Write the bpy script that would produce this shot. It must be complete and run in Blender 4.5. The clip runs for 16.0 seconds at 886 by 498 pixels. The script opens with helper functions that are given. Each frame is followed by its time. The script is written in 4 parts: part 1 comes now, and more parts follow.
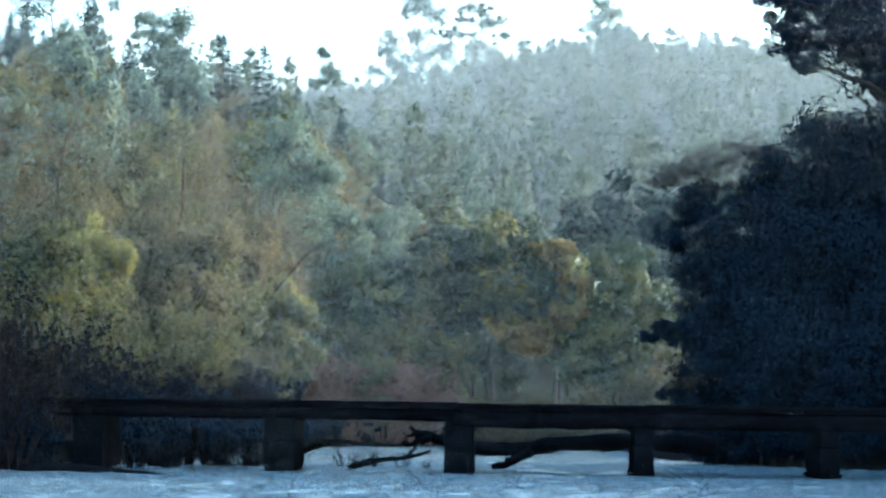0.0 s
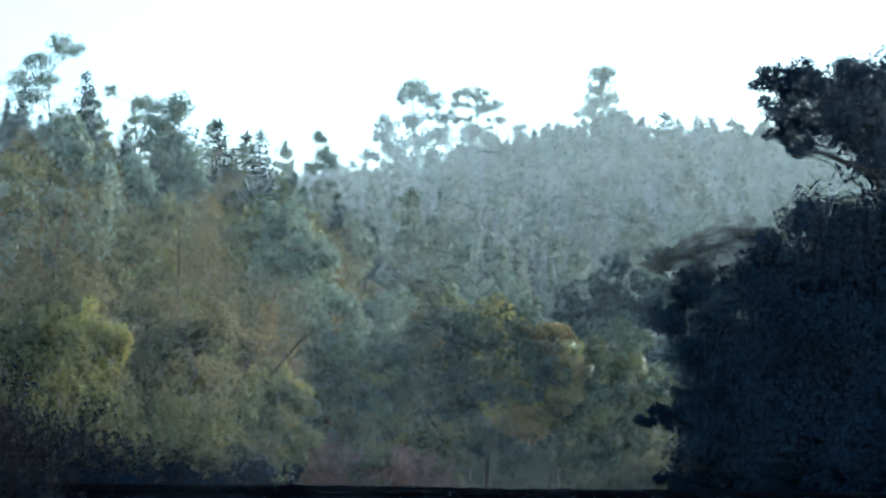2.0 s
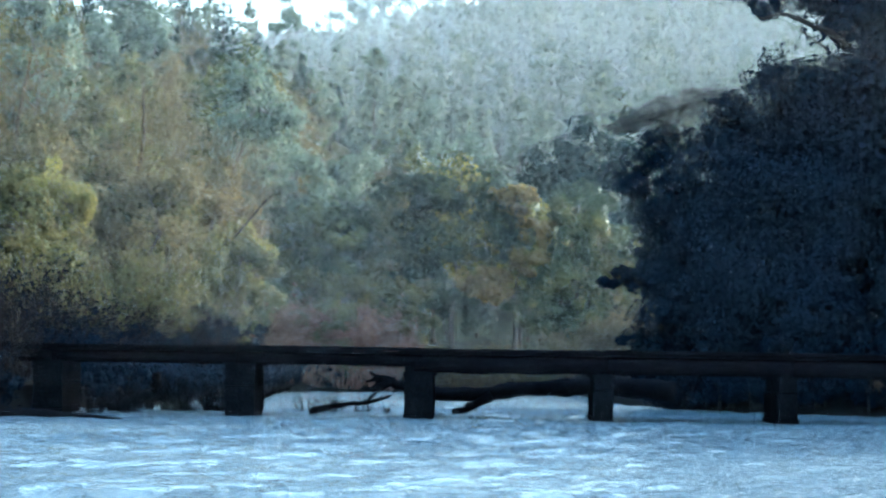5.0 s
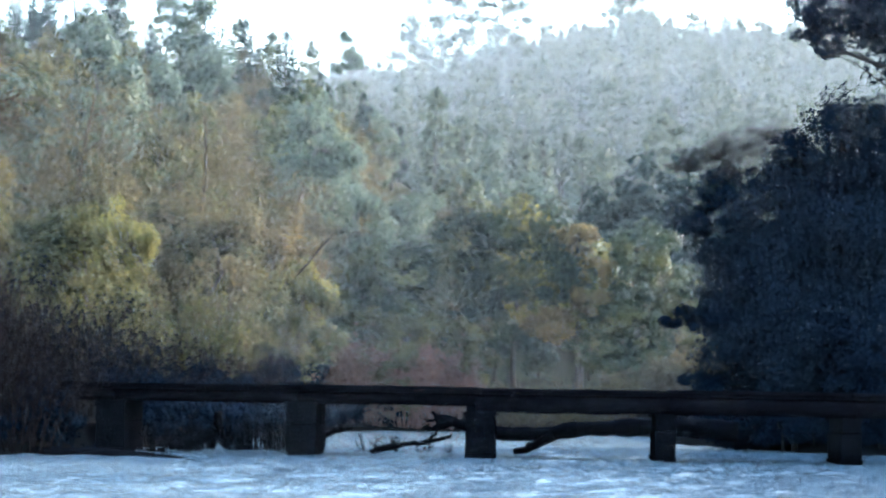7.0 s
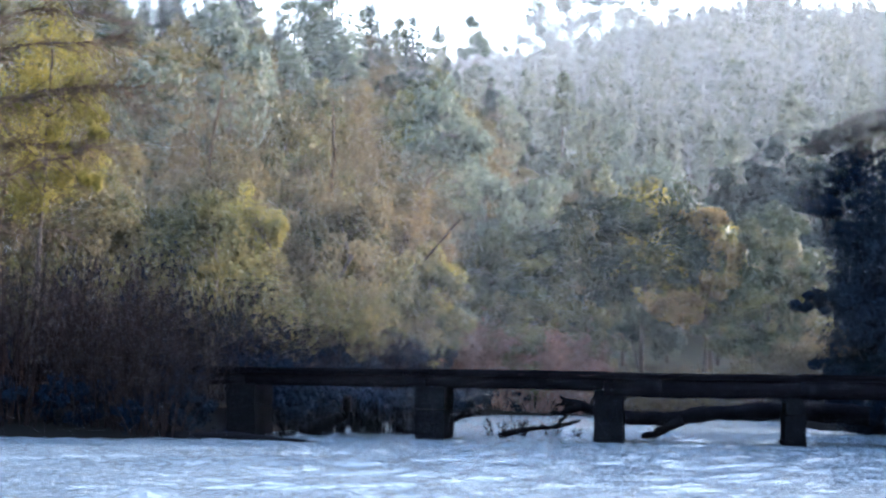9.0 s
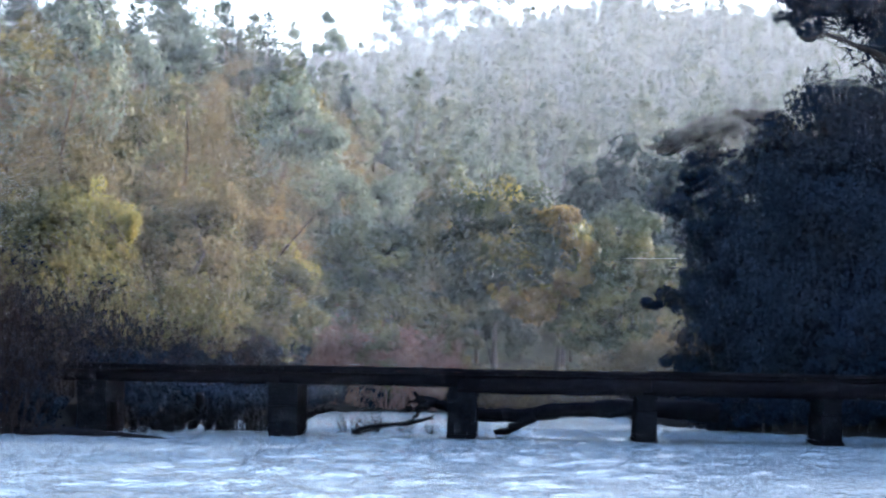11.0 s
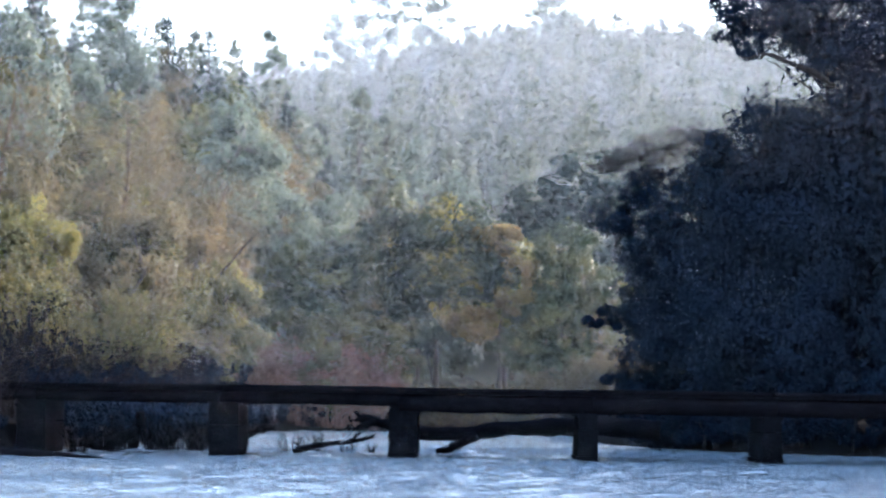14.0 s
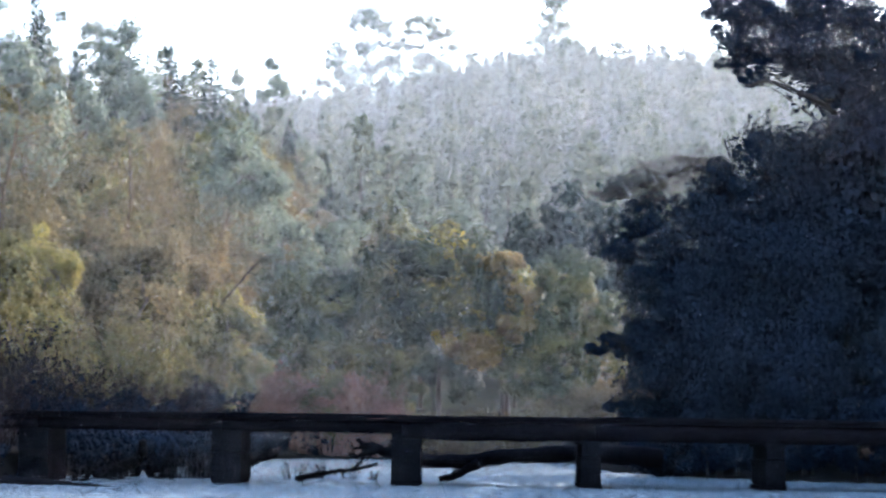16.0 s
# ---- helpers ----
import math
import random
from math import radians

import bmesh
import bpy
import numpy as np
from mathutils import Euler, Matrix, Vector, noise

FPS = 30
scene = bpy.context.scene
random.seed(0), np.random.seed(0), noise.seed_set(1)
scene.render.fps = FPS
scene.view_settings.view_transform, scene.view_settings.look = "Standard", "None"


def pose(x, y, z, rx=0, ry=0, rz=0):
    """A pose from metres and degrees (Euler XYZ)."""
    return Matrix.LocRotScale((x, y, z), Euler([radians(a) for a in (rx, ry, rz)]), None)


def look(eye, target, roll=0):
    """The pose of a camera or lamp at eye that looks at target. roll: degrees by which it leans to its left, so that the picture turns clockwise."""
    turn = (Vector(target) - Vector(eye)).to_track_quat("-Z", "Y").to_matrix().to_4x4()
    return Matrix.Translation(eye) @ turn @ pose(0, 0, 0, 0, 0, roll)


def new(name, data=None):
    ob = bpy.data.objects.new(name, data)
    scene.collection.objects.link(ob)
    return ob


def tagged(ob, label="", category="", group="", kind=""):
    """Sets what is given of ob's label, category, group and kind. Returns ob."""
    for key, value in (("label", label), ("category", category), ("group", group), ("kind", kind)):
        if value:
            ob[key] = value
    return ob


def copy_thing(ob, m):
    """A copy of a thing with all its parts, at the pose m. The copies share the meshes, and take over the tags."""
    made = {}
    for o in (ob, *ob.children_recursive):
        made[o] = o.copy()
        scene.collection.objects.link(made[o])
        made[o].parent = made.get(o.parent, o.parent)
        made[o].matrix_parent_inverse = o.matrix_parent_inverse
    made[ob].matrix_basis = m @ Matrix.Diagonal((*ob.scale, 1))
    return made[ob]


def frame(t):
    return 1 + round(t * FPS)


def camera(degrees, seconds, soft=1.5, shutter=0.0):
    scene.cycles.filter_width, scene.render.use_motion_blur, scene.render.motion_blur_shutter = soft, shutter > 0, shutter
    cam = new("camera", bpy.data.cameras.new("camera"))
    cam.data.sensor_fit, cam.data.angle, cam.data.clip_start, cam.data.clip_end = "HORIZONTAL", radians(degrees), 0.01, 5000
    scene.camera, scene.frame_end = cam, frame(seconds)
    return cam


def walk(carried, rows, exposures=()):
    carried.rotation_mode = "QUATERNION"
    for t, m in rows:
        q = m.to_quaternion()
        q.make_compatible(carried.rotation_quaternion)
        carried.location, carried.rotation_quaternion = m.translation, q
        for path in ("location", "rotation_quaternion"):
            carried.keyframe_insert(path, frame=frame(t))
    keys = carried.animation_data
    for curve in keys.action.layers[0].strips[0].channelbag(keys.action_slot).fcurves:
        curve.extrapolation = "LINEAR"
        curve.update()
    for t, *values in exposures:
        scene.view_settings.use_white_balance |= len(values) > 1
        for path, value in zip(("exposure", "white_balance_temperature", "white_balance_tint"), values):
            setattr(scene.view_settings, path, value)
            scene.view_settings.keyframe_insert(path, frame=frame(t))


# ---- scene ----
# ---- the camera: a long lens that turns where it stands ----
EYE = 1.6
cam = camera(24.0, 16.0, soft=2.9)
ROWS = [  # seconds, degrees to the right, up, lean to the left
    (0.0, -1.945, 4.569, 0.785), (0.5, -2.207, 5.369, 0.703), (1.0, -2.029, 6.350, 0.593),
    (1.5, -1.866, 7.019, 0.680), (2.0, -1.863, 6.881, 0.723), (2.5, -1.648, 6.617, 0.691),
    (3.0, -1.545, 5.523, 0.674), (3.5, -1.460, 4.821, 0.733), (3.8, -0.943, 4.018, 0.760),
    (4.0, -0.828, 3.319, 0.774), (4.2, -0.820, 3.115, 0.822), (4.8, -0.835, 3.040, 0.840), (6.3, -0.872, 3.960, 0.873),
    (6.5, -0.903, 3.837, 0.918), (7.0, -2.540, 4.143, 0.940), (7.5, -3.764, 3.869, 0.959),
    (8.0, -4.898, 3.363, 0.880), (8.2, -5.417, 3.468, 0.880), (8.7, -6.000, 3.600, 0.900), (9.3, -6.050, 3.720, 0.940), (10.3, -4.403, 3.866, 0.986),
    (10.5, -3.805, 3.925, 0.993), (11.0, -2.035, 3.632, 1.020), (11.5, -0.409, 3.785, 0.942),
    (12.0, 0.236, 3.863, 0.882), (12.5, 0.000, 3.770, 0.850), (13.0, -0.435, 4.108, 0.870),
    (13.5, -0.434, 4.166, 0.879), (14.0, -0.432, 4.168, 0.874), (14.5, -0.456, 4.885, 0.745),
    (15.0, -0.485, 6.174, 0.661), (15.5, -0.515, 6.188, 0.647), (16.0, -0.505, 4.922, 0.775),
]
EXPOSURES = [(0.0, 2.02, 4640, -3), (1.0, 1.94, 4700, -3), (2.0, 1.6, 4560, -4), (3.0, 1.46, 4590, -3), (4.0, 1.98, 4560, -3), (6.5, 2.32, 4760, 2), (7.0, 2.34, 4850, 8),
             (8.0, 2.38, 5050, 21), (10.5, 2.36, 5080, 20), (12.5, 2.38, 5050, 20), (14.5, 2.34, 5090, 20), (16.0, 2.3, 5150, 20)]
walk(cam, [(t, pose(0, 0, EYE, 0, 0, -yaw) @ pose(0, 0, 0, 90 + up) @ pose(0, 0, 0, 0, 0, lean)) for t, yaw, up, lean in ROWS], EXPOSURES)

# ---- sky and sun: a low morning sun beyond the right bank ----
SUN_AZ, SUN_EL = 52.0, 20.0  # degrees to the right of the view's axis, above the horizon
world = bpy.data.worlds.new("sky")
scene.world = world
world.use_nodes = True
sky = world.node_tree.nodes.new("ShaderNodeTexSky")
sky.sky_type, sky.sun_disc = "NISHITA", False
sky.sun_elevation, sky.sun_rotation = radians(SUN_EL), radians(SUN_AZ)
sky.air_density, sky.dust_density, sky.ozone_density = 1.5, 3.0, 1.0
back = world.node_tree.nodes["Background"]
back.inputs["Strength"].default_value = 0.15
world.node_tree.links.new(sky.outputs[0], back.inputs["Color"])
sun = new("sun", bpy.data.lights.new("sun", "SUN"))
sun.data.energy, sun.data.angle, sun.data.color = 4.2, radians(1.0), (1.0, 0.86, 0.66)
az, el = radians(SUN_AZ), radians(SUN_EL)
sun.matrix_world = look((60, 60, 60), (60 - math.sin(az) * math.cos(el), 60 - math.cos(az) * math.cos(el), 60 - math.sin(el)))


# ---- materials ----
def material(name):
    m = bpy.data.materials.new(name)
    m.use_nodes = True
    return m, m.node_tree.nodes, m.node_tree.links, m.node_tree.nodes["Principled BSDF"]


def ramp(nodes, links, source, stops):
    r = nodes.new("ShaderNodeValToRGB")
    while len(r.color_ramp.elements) < len(stops):
        r.color_ramp.elements.new(0.5)
    for e, (p, c) in zip(r.color_ramp.elements, stops):
        e.position, e.color = p, (*c, 1)
    links.new(source, r.inputs[0])
    return r


def noise_node(nodes, links, scale, detail=4.0, stretch=None):
    n = nodes.new("ShaderNodeTexNoise")
    n.inputs["Scale"].default_value, n.inputs["Detail"].default_value = scale, detail
    co = nodes.new("ShaderNodeTexCoord")
    if stretch:
        mp = nodes.new("ShaderNodeMapping")
        mp.inputs["Scale"].default_value = stretch
        links.new(co.outputs["Object"], mp.inputs[0])
        links.new(mp.outputs[0], n.inputs["Vector"])
    else:
        links.new(co.outputs["Object"], n.inputs["Vector"])
    return n


def mixed(nodes, links, a, b, fac, mode="MIX"):
    m = nodes.new("ShaderNodeMix")
    m.data_type, m.blend_type = "RGBA", mode
    for key, v in ((6, a), (7, b)):
        if isinstance(v, tuple):
            m.inputs[key].default_value = (*v, 1)
        else:
            links.new(v, m.inputs[key])
    if isinstance(fac, float):
        m.inputs[0].default_value = fac
    else:
        links.new(fac, m.inputs[0])
    return m.outputs[2]


def leaf_material(name, dark, mid, light, through_light=0.35, rough=0.55, haze_sheen=0.0, gloss=0.05):
    """Leaves: each one of its own shade, patches of the crown greener or browner, light coming through."""
    m, nodes, links, bsdf = material(name)
    geo = nodes.new("ShaderNodeNewGeometry")
    each = ramp(nodes, links, geo.outputs["Random Per Island"], [(0.0, dark), (0.55, mid), (1.0, light)])
    n = noise_node(nodes, links, 0.45, 3.0)
    patch = ramp(nodes, links, n.outputs["Fac"], [(0.36, dark), (0.52, mid), (0.68, light)])
    col = mixed(nodes, links, each.outputs[0], patch.outputs[0], 0.8)
    info = nodes.new("ShaderNodeObjectInfo")
    tint = ramp(nodes, links, info.outputs["Random"], [(0.0, (0.78, 0.82, 0.8)), (0.5, (1, 1, 1)), (1.0, (1.22, 1.12, 0.95))])
    col = mixed(nodes, links, col, tint.outputs[0], 1.0, "MULTIPLY")
    links.new(col, bsdf.inputs["Base Color"])
    bsdf.inputs["Roughness"].default_value = rough
    bsdf.inputs["Specular IOR Level"].default_value = gloss
    # this sheen pales far foliage in place of haze
    bsdf.inputs["Sheen Weight"].default_value, bsdf.inputs["Sheen Roughness"].default_value = haze_sheen, 0.6
    tr = nodes.new("ShaderNodeBsdfTranslucent")
    links.new(col, tr.inputs["Color"])
    mx = nodes.new("ShaderNodeMixShader")
    mx.inputs[0].default_value = through_light
    links.new(bsdf.outputs[0], mx.inputs[1])
    links.new(tr.outputs[0], mx.inputs[2])
    links.new(mx.outputs[0], nodes["Material Output"].inputs["Surface"])
    return m


def rough_material(name, stops, scale, rough=0.85, bump=0.4, stretch=None, fine=9.0, gloss=0.12):
    m, nodes, links, bsdf = material(name)
    n = noise_node(nodes, links, scale, 6.0, stretch)
    f = noise_node(nodes, links, scale * fine, 3.0, stretch)
    a = ramp(nodes, links, n.outputs["Fac"], stops)
    b = ramp(nodes, links, f.outputs["Fac"], [(0.3, (0.6, 0.6, 0.6)), (0.7, (1.25, 1.25, 1.25))])
    links.new(mixed(nodes, links, a.outputs[0], b.outputs[0], 1.0, "MULTIPLY"), bsdf.inputs["Base Color"])
    bsdf.inputs["Roughness"].default_value, bsdf.inputs["Specular IOR Level"].default_value = rough, gloss
    bp = nodes.new("ShaderNodeBump")
    bp.inputs["Strength"].default_value, bp.inputs["Distance"].default_value = bump, 0.03
    links.new(f.outputs["Fac"], bp.inputs["Height"])
    links.new(bp.outputs[0], bsdf.inputs["Normal"])
    return m


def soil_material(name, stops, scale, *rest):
    """Leaf litter and grass on the slopes; along the water a dark mud colour stands in for shade."""
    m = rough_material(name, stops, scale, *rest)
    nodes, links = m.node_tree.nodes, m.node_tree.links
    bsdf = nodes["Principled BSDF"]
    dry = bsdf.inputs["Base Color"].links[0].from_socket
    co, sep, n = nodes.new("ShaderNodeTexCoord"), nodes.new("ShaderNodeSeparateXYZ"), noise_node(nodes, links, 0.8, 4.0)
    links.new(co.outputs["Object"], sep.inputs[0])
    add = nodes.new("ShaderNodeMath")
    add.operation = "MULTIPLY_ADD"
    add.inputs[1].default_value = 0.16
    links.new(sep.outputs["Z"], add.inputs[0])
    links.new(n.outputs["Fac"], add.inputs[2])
    # the bank's shade, painted by height with a patchy edge
    shadowed = ramp(nodes, links, add.outputs[0], [(0.8, (1, 1, 1)), (0.97, (0, 0, 0))])
    links.new(mixed(nodes, links, dry, (0.012, 0.011, 0.01), shadowed.outputs[0]), bsdf.inputs["Base Color"])
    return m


# shade and blue haze of the banks are put into this leaf colour
LEAF_SHADED = leaf_material("evergreen leaves with shade in the colour", (0.005, 0.0088, 0.016), (0.0085, 0.014, 0.0255), (0.013, 0.0205, 0.035), 0.05, 0.9, 0.0, 0.0)
LEAF_GREEN = leaf_material("green leaves", (0.022, 0.036, 0.022), (0.075, 0.09, 0.034), (0.22, 0.185, 0.055), 0.3, 0.5, 0.0, 0.12)
# blue shade and gold sunlit tips are part of this leaf colour
LEAF_BLUE_SHADE = leaf_material("leaves with blue shade and gold light", (0.013, 0.023, 0.021), (0.042, 0.055, 0.034), (0.14, 0.125, 0.045), 0.32, 0.5)
LEAF_GOLD = leaf_material("gold and rust leaves", (0.12, 0.085, 0.035), (0.24, 0.165, 0.055), (0.36, 0.22, 0.07), 0.42)
LEAF_OLIVE = leaf_material("olive leaves", (0.04, 0.044, 0.02), (0.1, 0.094, 0.034), (0.2, 0.155, 0.046), 0.34)
LEAF_YELLOW = leaf_material("yellowing leaves", (0.1, 0.095, 0.03), (0.215, 0.185, 0.045), (0.36, 0.295, 0.06), 0.45)
LEAF_RUST = leaf_material("rusty autumn leaves", (0.12, 0.055, 0.04), (0.23, 0.105, 0.07), (0.34, 0.18, 0.11), 0.42)
LEAF_BROWN = leaf_material("withered brown leaves", (0.06, 0.05, 0.027), (0.12, 0.096, 0.043), (0.2, 0.15, 0.065), 0.42)
LEAF_GUM = leaf_material("grey-green gum leaves", (0.06, 0.08, 0.06), (0.11, 0.135, 0.09), (0.2, 0.21, 0.13), 0.4, 0.5, 0.2)
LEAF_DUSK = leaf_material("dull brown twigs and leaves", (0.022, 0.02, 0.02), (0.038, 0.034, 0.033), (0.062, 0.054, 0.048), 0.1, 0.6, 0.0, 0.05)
# far needles paled towards the mist: distance haze sits in the base colour
NEEDLES_HAZED = leaf_material("pine needles", (0.075, 0.09, 0.07), (0.1, 0.116, 0.088), (0.13, 0.145, 0.105), 0.35, 0.9, 0.0, 0.02)
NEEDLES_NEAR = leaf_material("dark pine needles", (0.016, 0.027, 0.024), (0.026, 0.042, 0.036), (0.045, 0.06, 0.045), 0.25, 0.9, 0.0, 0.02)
# darker copy of the twigs, with the bank's shade in its colour
DARK_TWIG = rough_material("shade-darkened twigs", [(0.3, (0.012, 0.009, 0.0095)), (0.7, (0.032, 0.023, 0.022))], 2.0, 0.9, 0.2, None, 9.0, 0.0)
DARK_BARK = rough_material("dark brown bark", [(0.3, (0.018, 0.015, 0.014)), (0.7, (0.045, 0.037, 0.032))], 3.0, 0.9, 0.5, (1, 1, 0.3))
BARK = rough_material("bark", [(0.3, (0.05, 0.04, 0.032)), (0.7, (0.14, 0.115, 0.09))], 3.0, 0.9, 0.5, (1, 1, 0.3))
PALE_BARK = rough_material("pale gum bark", [(0.3, (0.1, 0.088, 0.075)), (0.7, (0.22, 0.195, 0.165))], 2.0, 0.8, 0.3, (1, 1, 0.25))
TWIG = rough_material("twigs", [(0.3, (0.06, 0.04, 0.026)), (0.7, (0.13, 0.09, 0.055))], 2.0, 0.8, 0.2)
RED_TWIG = rough_material("red-brown twigs", [(0.3, (0.16, 0.085, 0.07)), (0.7, (0.28, 0.16, 0.12))], 1.0, 0.8, 0.2)
# driftwood and reeds, the shade around the bridge mixed into their colour
SHADED_WOOD = rough_material("shade-darkened driftwood", [(0.3, (0.0045, 0.0045, 0.006)), (0.7, (0.011, 0.01, 0.0115))], 2.5, 0.85, 0.6, (0.4, 1, 1), 9.0, 0.0)
# timber and concrete near black: the bridge's shade is in their base colours
TIMBER = rough_material("shade-darkened timber", [(0.3, (0.0028, 0.0026, 0.0036)), (0.7, (0.0075, 0.0064, 0.008))], 1.6, 0.85, 0.6, (0.25, 1, 1), 9.0, 0.0)
CONCRETE = rough_material("shade-darkened concrete", [(0.3, (0.003, 0.0031, 0.0042)), (0.7, (0.0075, 0.0074, 0.009))], 1.2, 0.85, 0.5, None, 9.0, 0.0)
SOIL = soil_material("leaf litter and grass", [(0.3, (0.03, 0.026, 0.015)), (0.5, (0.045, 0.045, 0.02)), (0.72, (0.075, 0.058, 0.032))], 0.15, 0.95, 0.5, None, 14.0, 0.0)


def water_material():
    m, nodes, links, bsdf = material("river water")
    bsdf.inputs["Base Color"].default_value = (0.175, 0.215, 0.235, 1)
    bsdf.inputs["Roughness"].default_value = 0.06
    bsdf.inputs["IOR"].default_value = 1.33
    a = noise_node(nodes, links, 1.0, 3.0, (1.6, 4.5, 1))
    b = noise_node(nodes, links, 1.0, 4.0, (6.0, 14.0, 1))
    add = nodes.new("ShaderNodeMath")
    add.operation = "MULTIPLY_ADD"
    add.inputs[1].default_value = 0.7
    links.new(b.outputs["Fac"], add.inputs[0])
    links.new(a.outputs["Fac"], add.inputs[2])
    bp = nodes.new("ShaderNodeBump")
    bp.inputs["Strength"].default_value, bp.inputs["Distance"].default_value = 1.0, 0.27
    links.new(add.outputs[0], bp.inputs["Height"])
    links.new(bp.outputs[0], bsdf.inputs["Normal"])
    return m


WATER = water_material()


def mist_material():
    m, nodes, links, bsdf = material("mist")
    d = nodes.new("ShaderNodeBsdfDiffuse")
    t = nodes.new("ShaderNodeBsdfTranslucent")
    mx = nodes.new("ShaderNodeMixShader")
    for n in (d, t):
        n.inputs["Color"].default_value = (0.47, 0.485, 0.49, 1)
    links.new(d.outputs[0], mx.inputs[1])
    links.new(t.outputs[0], mx.inputs[2])
    links.new(mx.outputs[0], nodes["Material Output"].inputs["Surface"])
    return m


MIST = mist_material()


# ---- mesh helpers ----
def mesh_object(name, verts, faces, mat, parent=None, label="", smooth=False):
    me = bpy.data.meshes.new(name)
    me.from_pydata(np.asarray(verts).tolist(), [], faces if isinstance(faces, list) else faces.tolist())
    if smooth:
        me.polygons.foreach_set("use_smooth", np.ones(len(me.polygons), dtype=bool))
    me.materials.append(mat)
    ob = new(name, me)
    if parent:
        ob.parent = parent
    if label:
        ob["label"] = label
    return ob


class Geo:
    """Tubes and leaves gathered into one mesh."""

    def __init__(self):
        self.v, self.f, self.n = [], [], 0

    def tube(self, pts, radii, sides=6):
        pts = np.asarray(pts, float)
        way = np.gradient(pts, axis=0)
        way /= np.linalg.norm(way, axis=1)[:, None] + 1e-9
        side = np.cross(way, np.where(np.abs(way[:, 2:3]) > 0.9, [[1.0, 0, 0]], [[0, 0, 1.0]]))
        side /= np.linalg.norm(side, axis=1)[:, None] + 1e-9
        up = np.cross(side, way)
        a = np.arange(sides) * 2 * np.pi / sides
        ring = pts[:, None] + np.asarray(radii)[:, None, None] * (np.cos(a)[None, :, None] * side[:, None] + np.sin(a)[None, :, None] * up[:, None])
        k = len(pts)
        self.v.append(ring.reshape(-1, 3))
        for i in range(k - 1):
            for j in range(sides):
                p, q = self.n + i * sides + j, self.n + i * sides + (j + 1) % sides
                self.f.append((p, q, q + sides, p + sides))
        if sides > 3:
            self.f.append(tuple(self.n + j for j in reversed(range(sides))))
            self.f.append(tuple(self.n + (k - 1) * sides + j for j in range(sides)))
        self.n += k * sides

    def leaves(self, at, size, rng, hang=0.0, slim=0.55, out=None, simple=False):
        """Leaves at the given points; out: the way each one's upper face tends to turn, simple: three corners in place of four."""
        n = len(at)
        way = rng.normal(size=(n, 3))
        way[:, 2] -= hang
        if out is None:
            side = np.cross(way, rng.normal(size=(n, 3)))
        else:
            up = out / (np.linalg.norm(out, axis=1)[:, None] + 1e-9) + rng.normal(size=(n, 3)) * 0.42
            up /= np.linalg.norm(up, axis=1)[:, None]
            way -= up * np.sum(way * up, 1)[:, None]
            side = np.cross(way, up)
        way /= np.linalg.norm(way, axis=1)[:, None] + 1e-9
        side /= np.linalg.norm(side, axis=1)[:, None] + 1e-9
        s = (size * rng.uniform(0.6, 1.35, n))[:, None]
        if simple:
            corners = [at - way * s * 0.55, at + (way * 0.45 + side * slim * 0.75) * s, at + (way * 0.45 - side * slim * 0.75) * s]
        else:
            fold = np.cross(way, side) * 0.12
            corners = [at - way * s * 0.5, at + (side * slim * 0.5 + fold) * s, at + way * s * 0.5, at + (-side * slim * 0.5 + fold) * s]
        k = len(corners)
        self.v.append(np.stack(corners, 1).reshape(-1, 3))
        self.f += (np.arange(n * k).reshape(-1, k) + self.n).tolist()
        self.n += n * k

    def make(self, name, mat, parent=None, label="", smooth=False):
        return mesh_object(name, np.concatenate(self.v), self.f, mat, parent, label, smooth)


def bent(a, b, rng, bend, k=5):
    """A wavering line from a to b."""
    a, b = np.asarray(a, float), np.asarray(b, float)
    t = np.linspace(0, 1, k)[:, None]
    d = np.linalg.norm(b - a)
    return a + (b - a) * t + np.sin(t * np.pi) * rng.normal(size=3) * d * bend + rng.normal(size=(k, 3)) * d * bend * 0.25 * (t > 0) * (t < 1)


def thing(name, at=(0, 0, 0), turn=0.0, size=1.0):
    ob = new(name)
    ob.empty_display_size = 0.3
    ob.location, ob.rotation_euler, ob.scale = at, (0, 0, radians(turn)), (size,) * 3
    return ob


# ---- the lie of the land ----
SHORE_X = np.array([-400, -60, -20, -14, -12.6, -12.0, -11.2, -10.4, -8, 0, 4.6, 6.2, 8.5, 10.5, 14, 30, 80, 400.0])
SHORE_Y = np.array([30, 46, 51.5, 53, 53.6, 60, 68, 102, 106, 107, 107.5, 82, 73, 69.5, 67, 64, 58, 45.0])


def step(a, b, v):
    t = np.clip((v - a) / (b - a), 0, 1)
    return t * t * (3 - 2 * t)


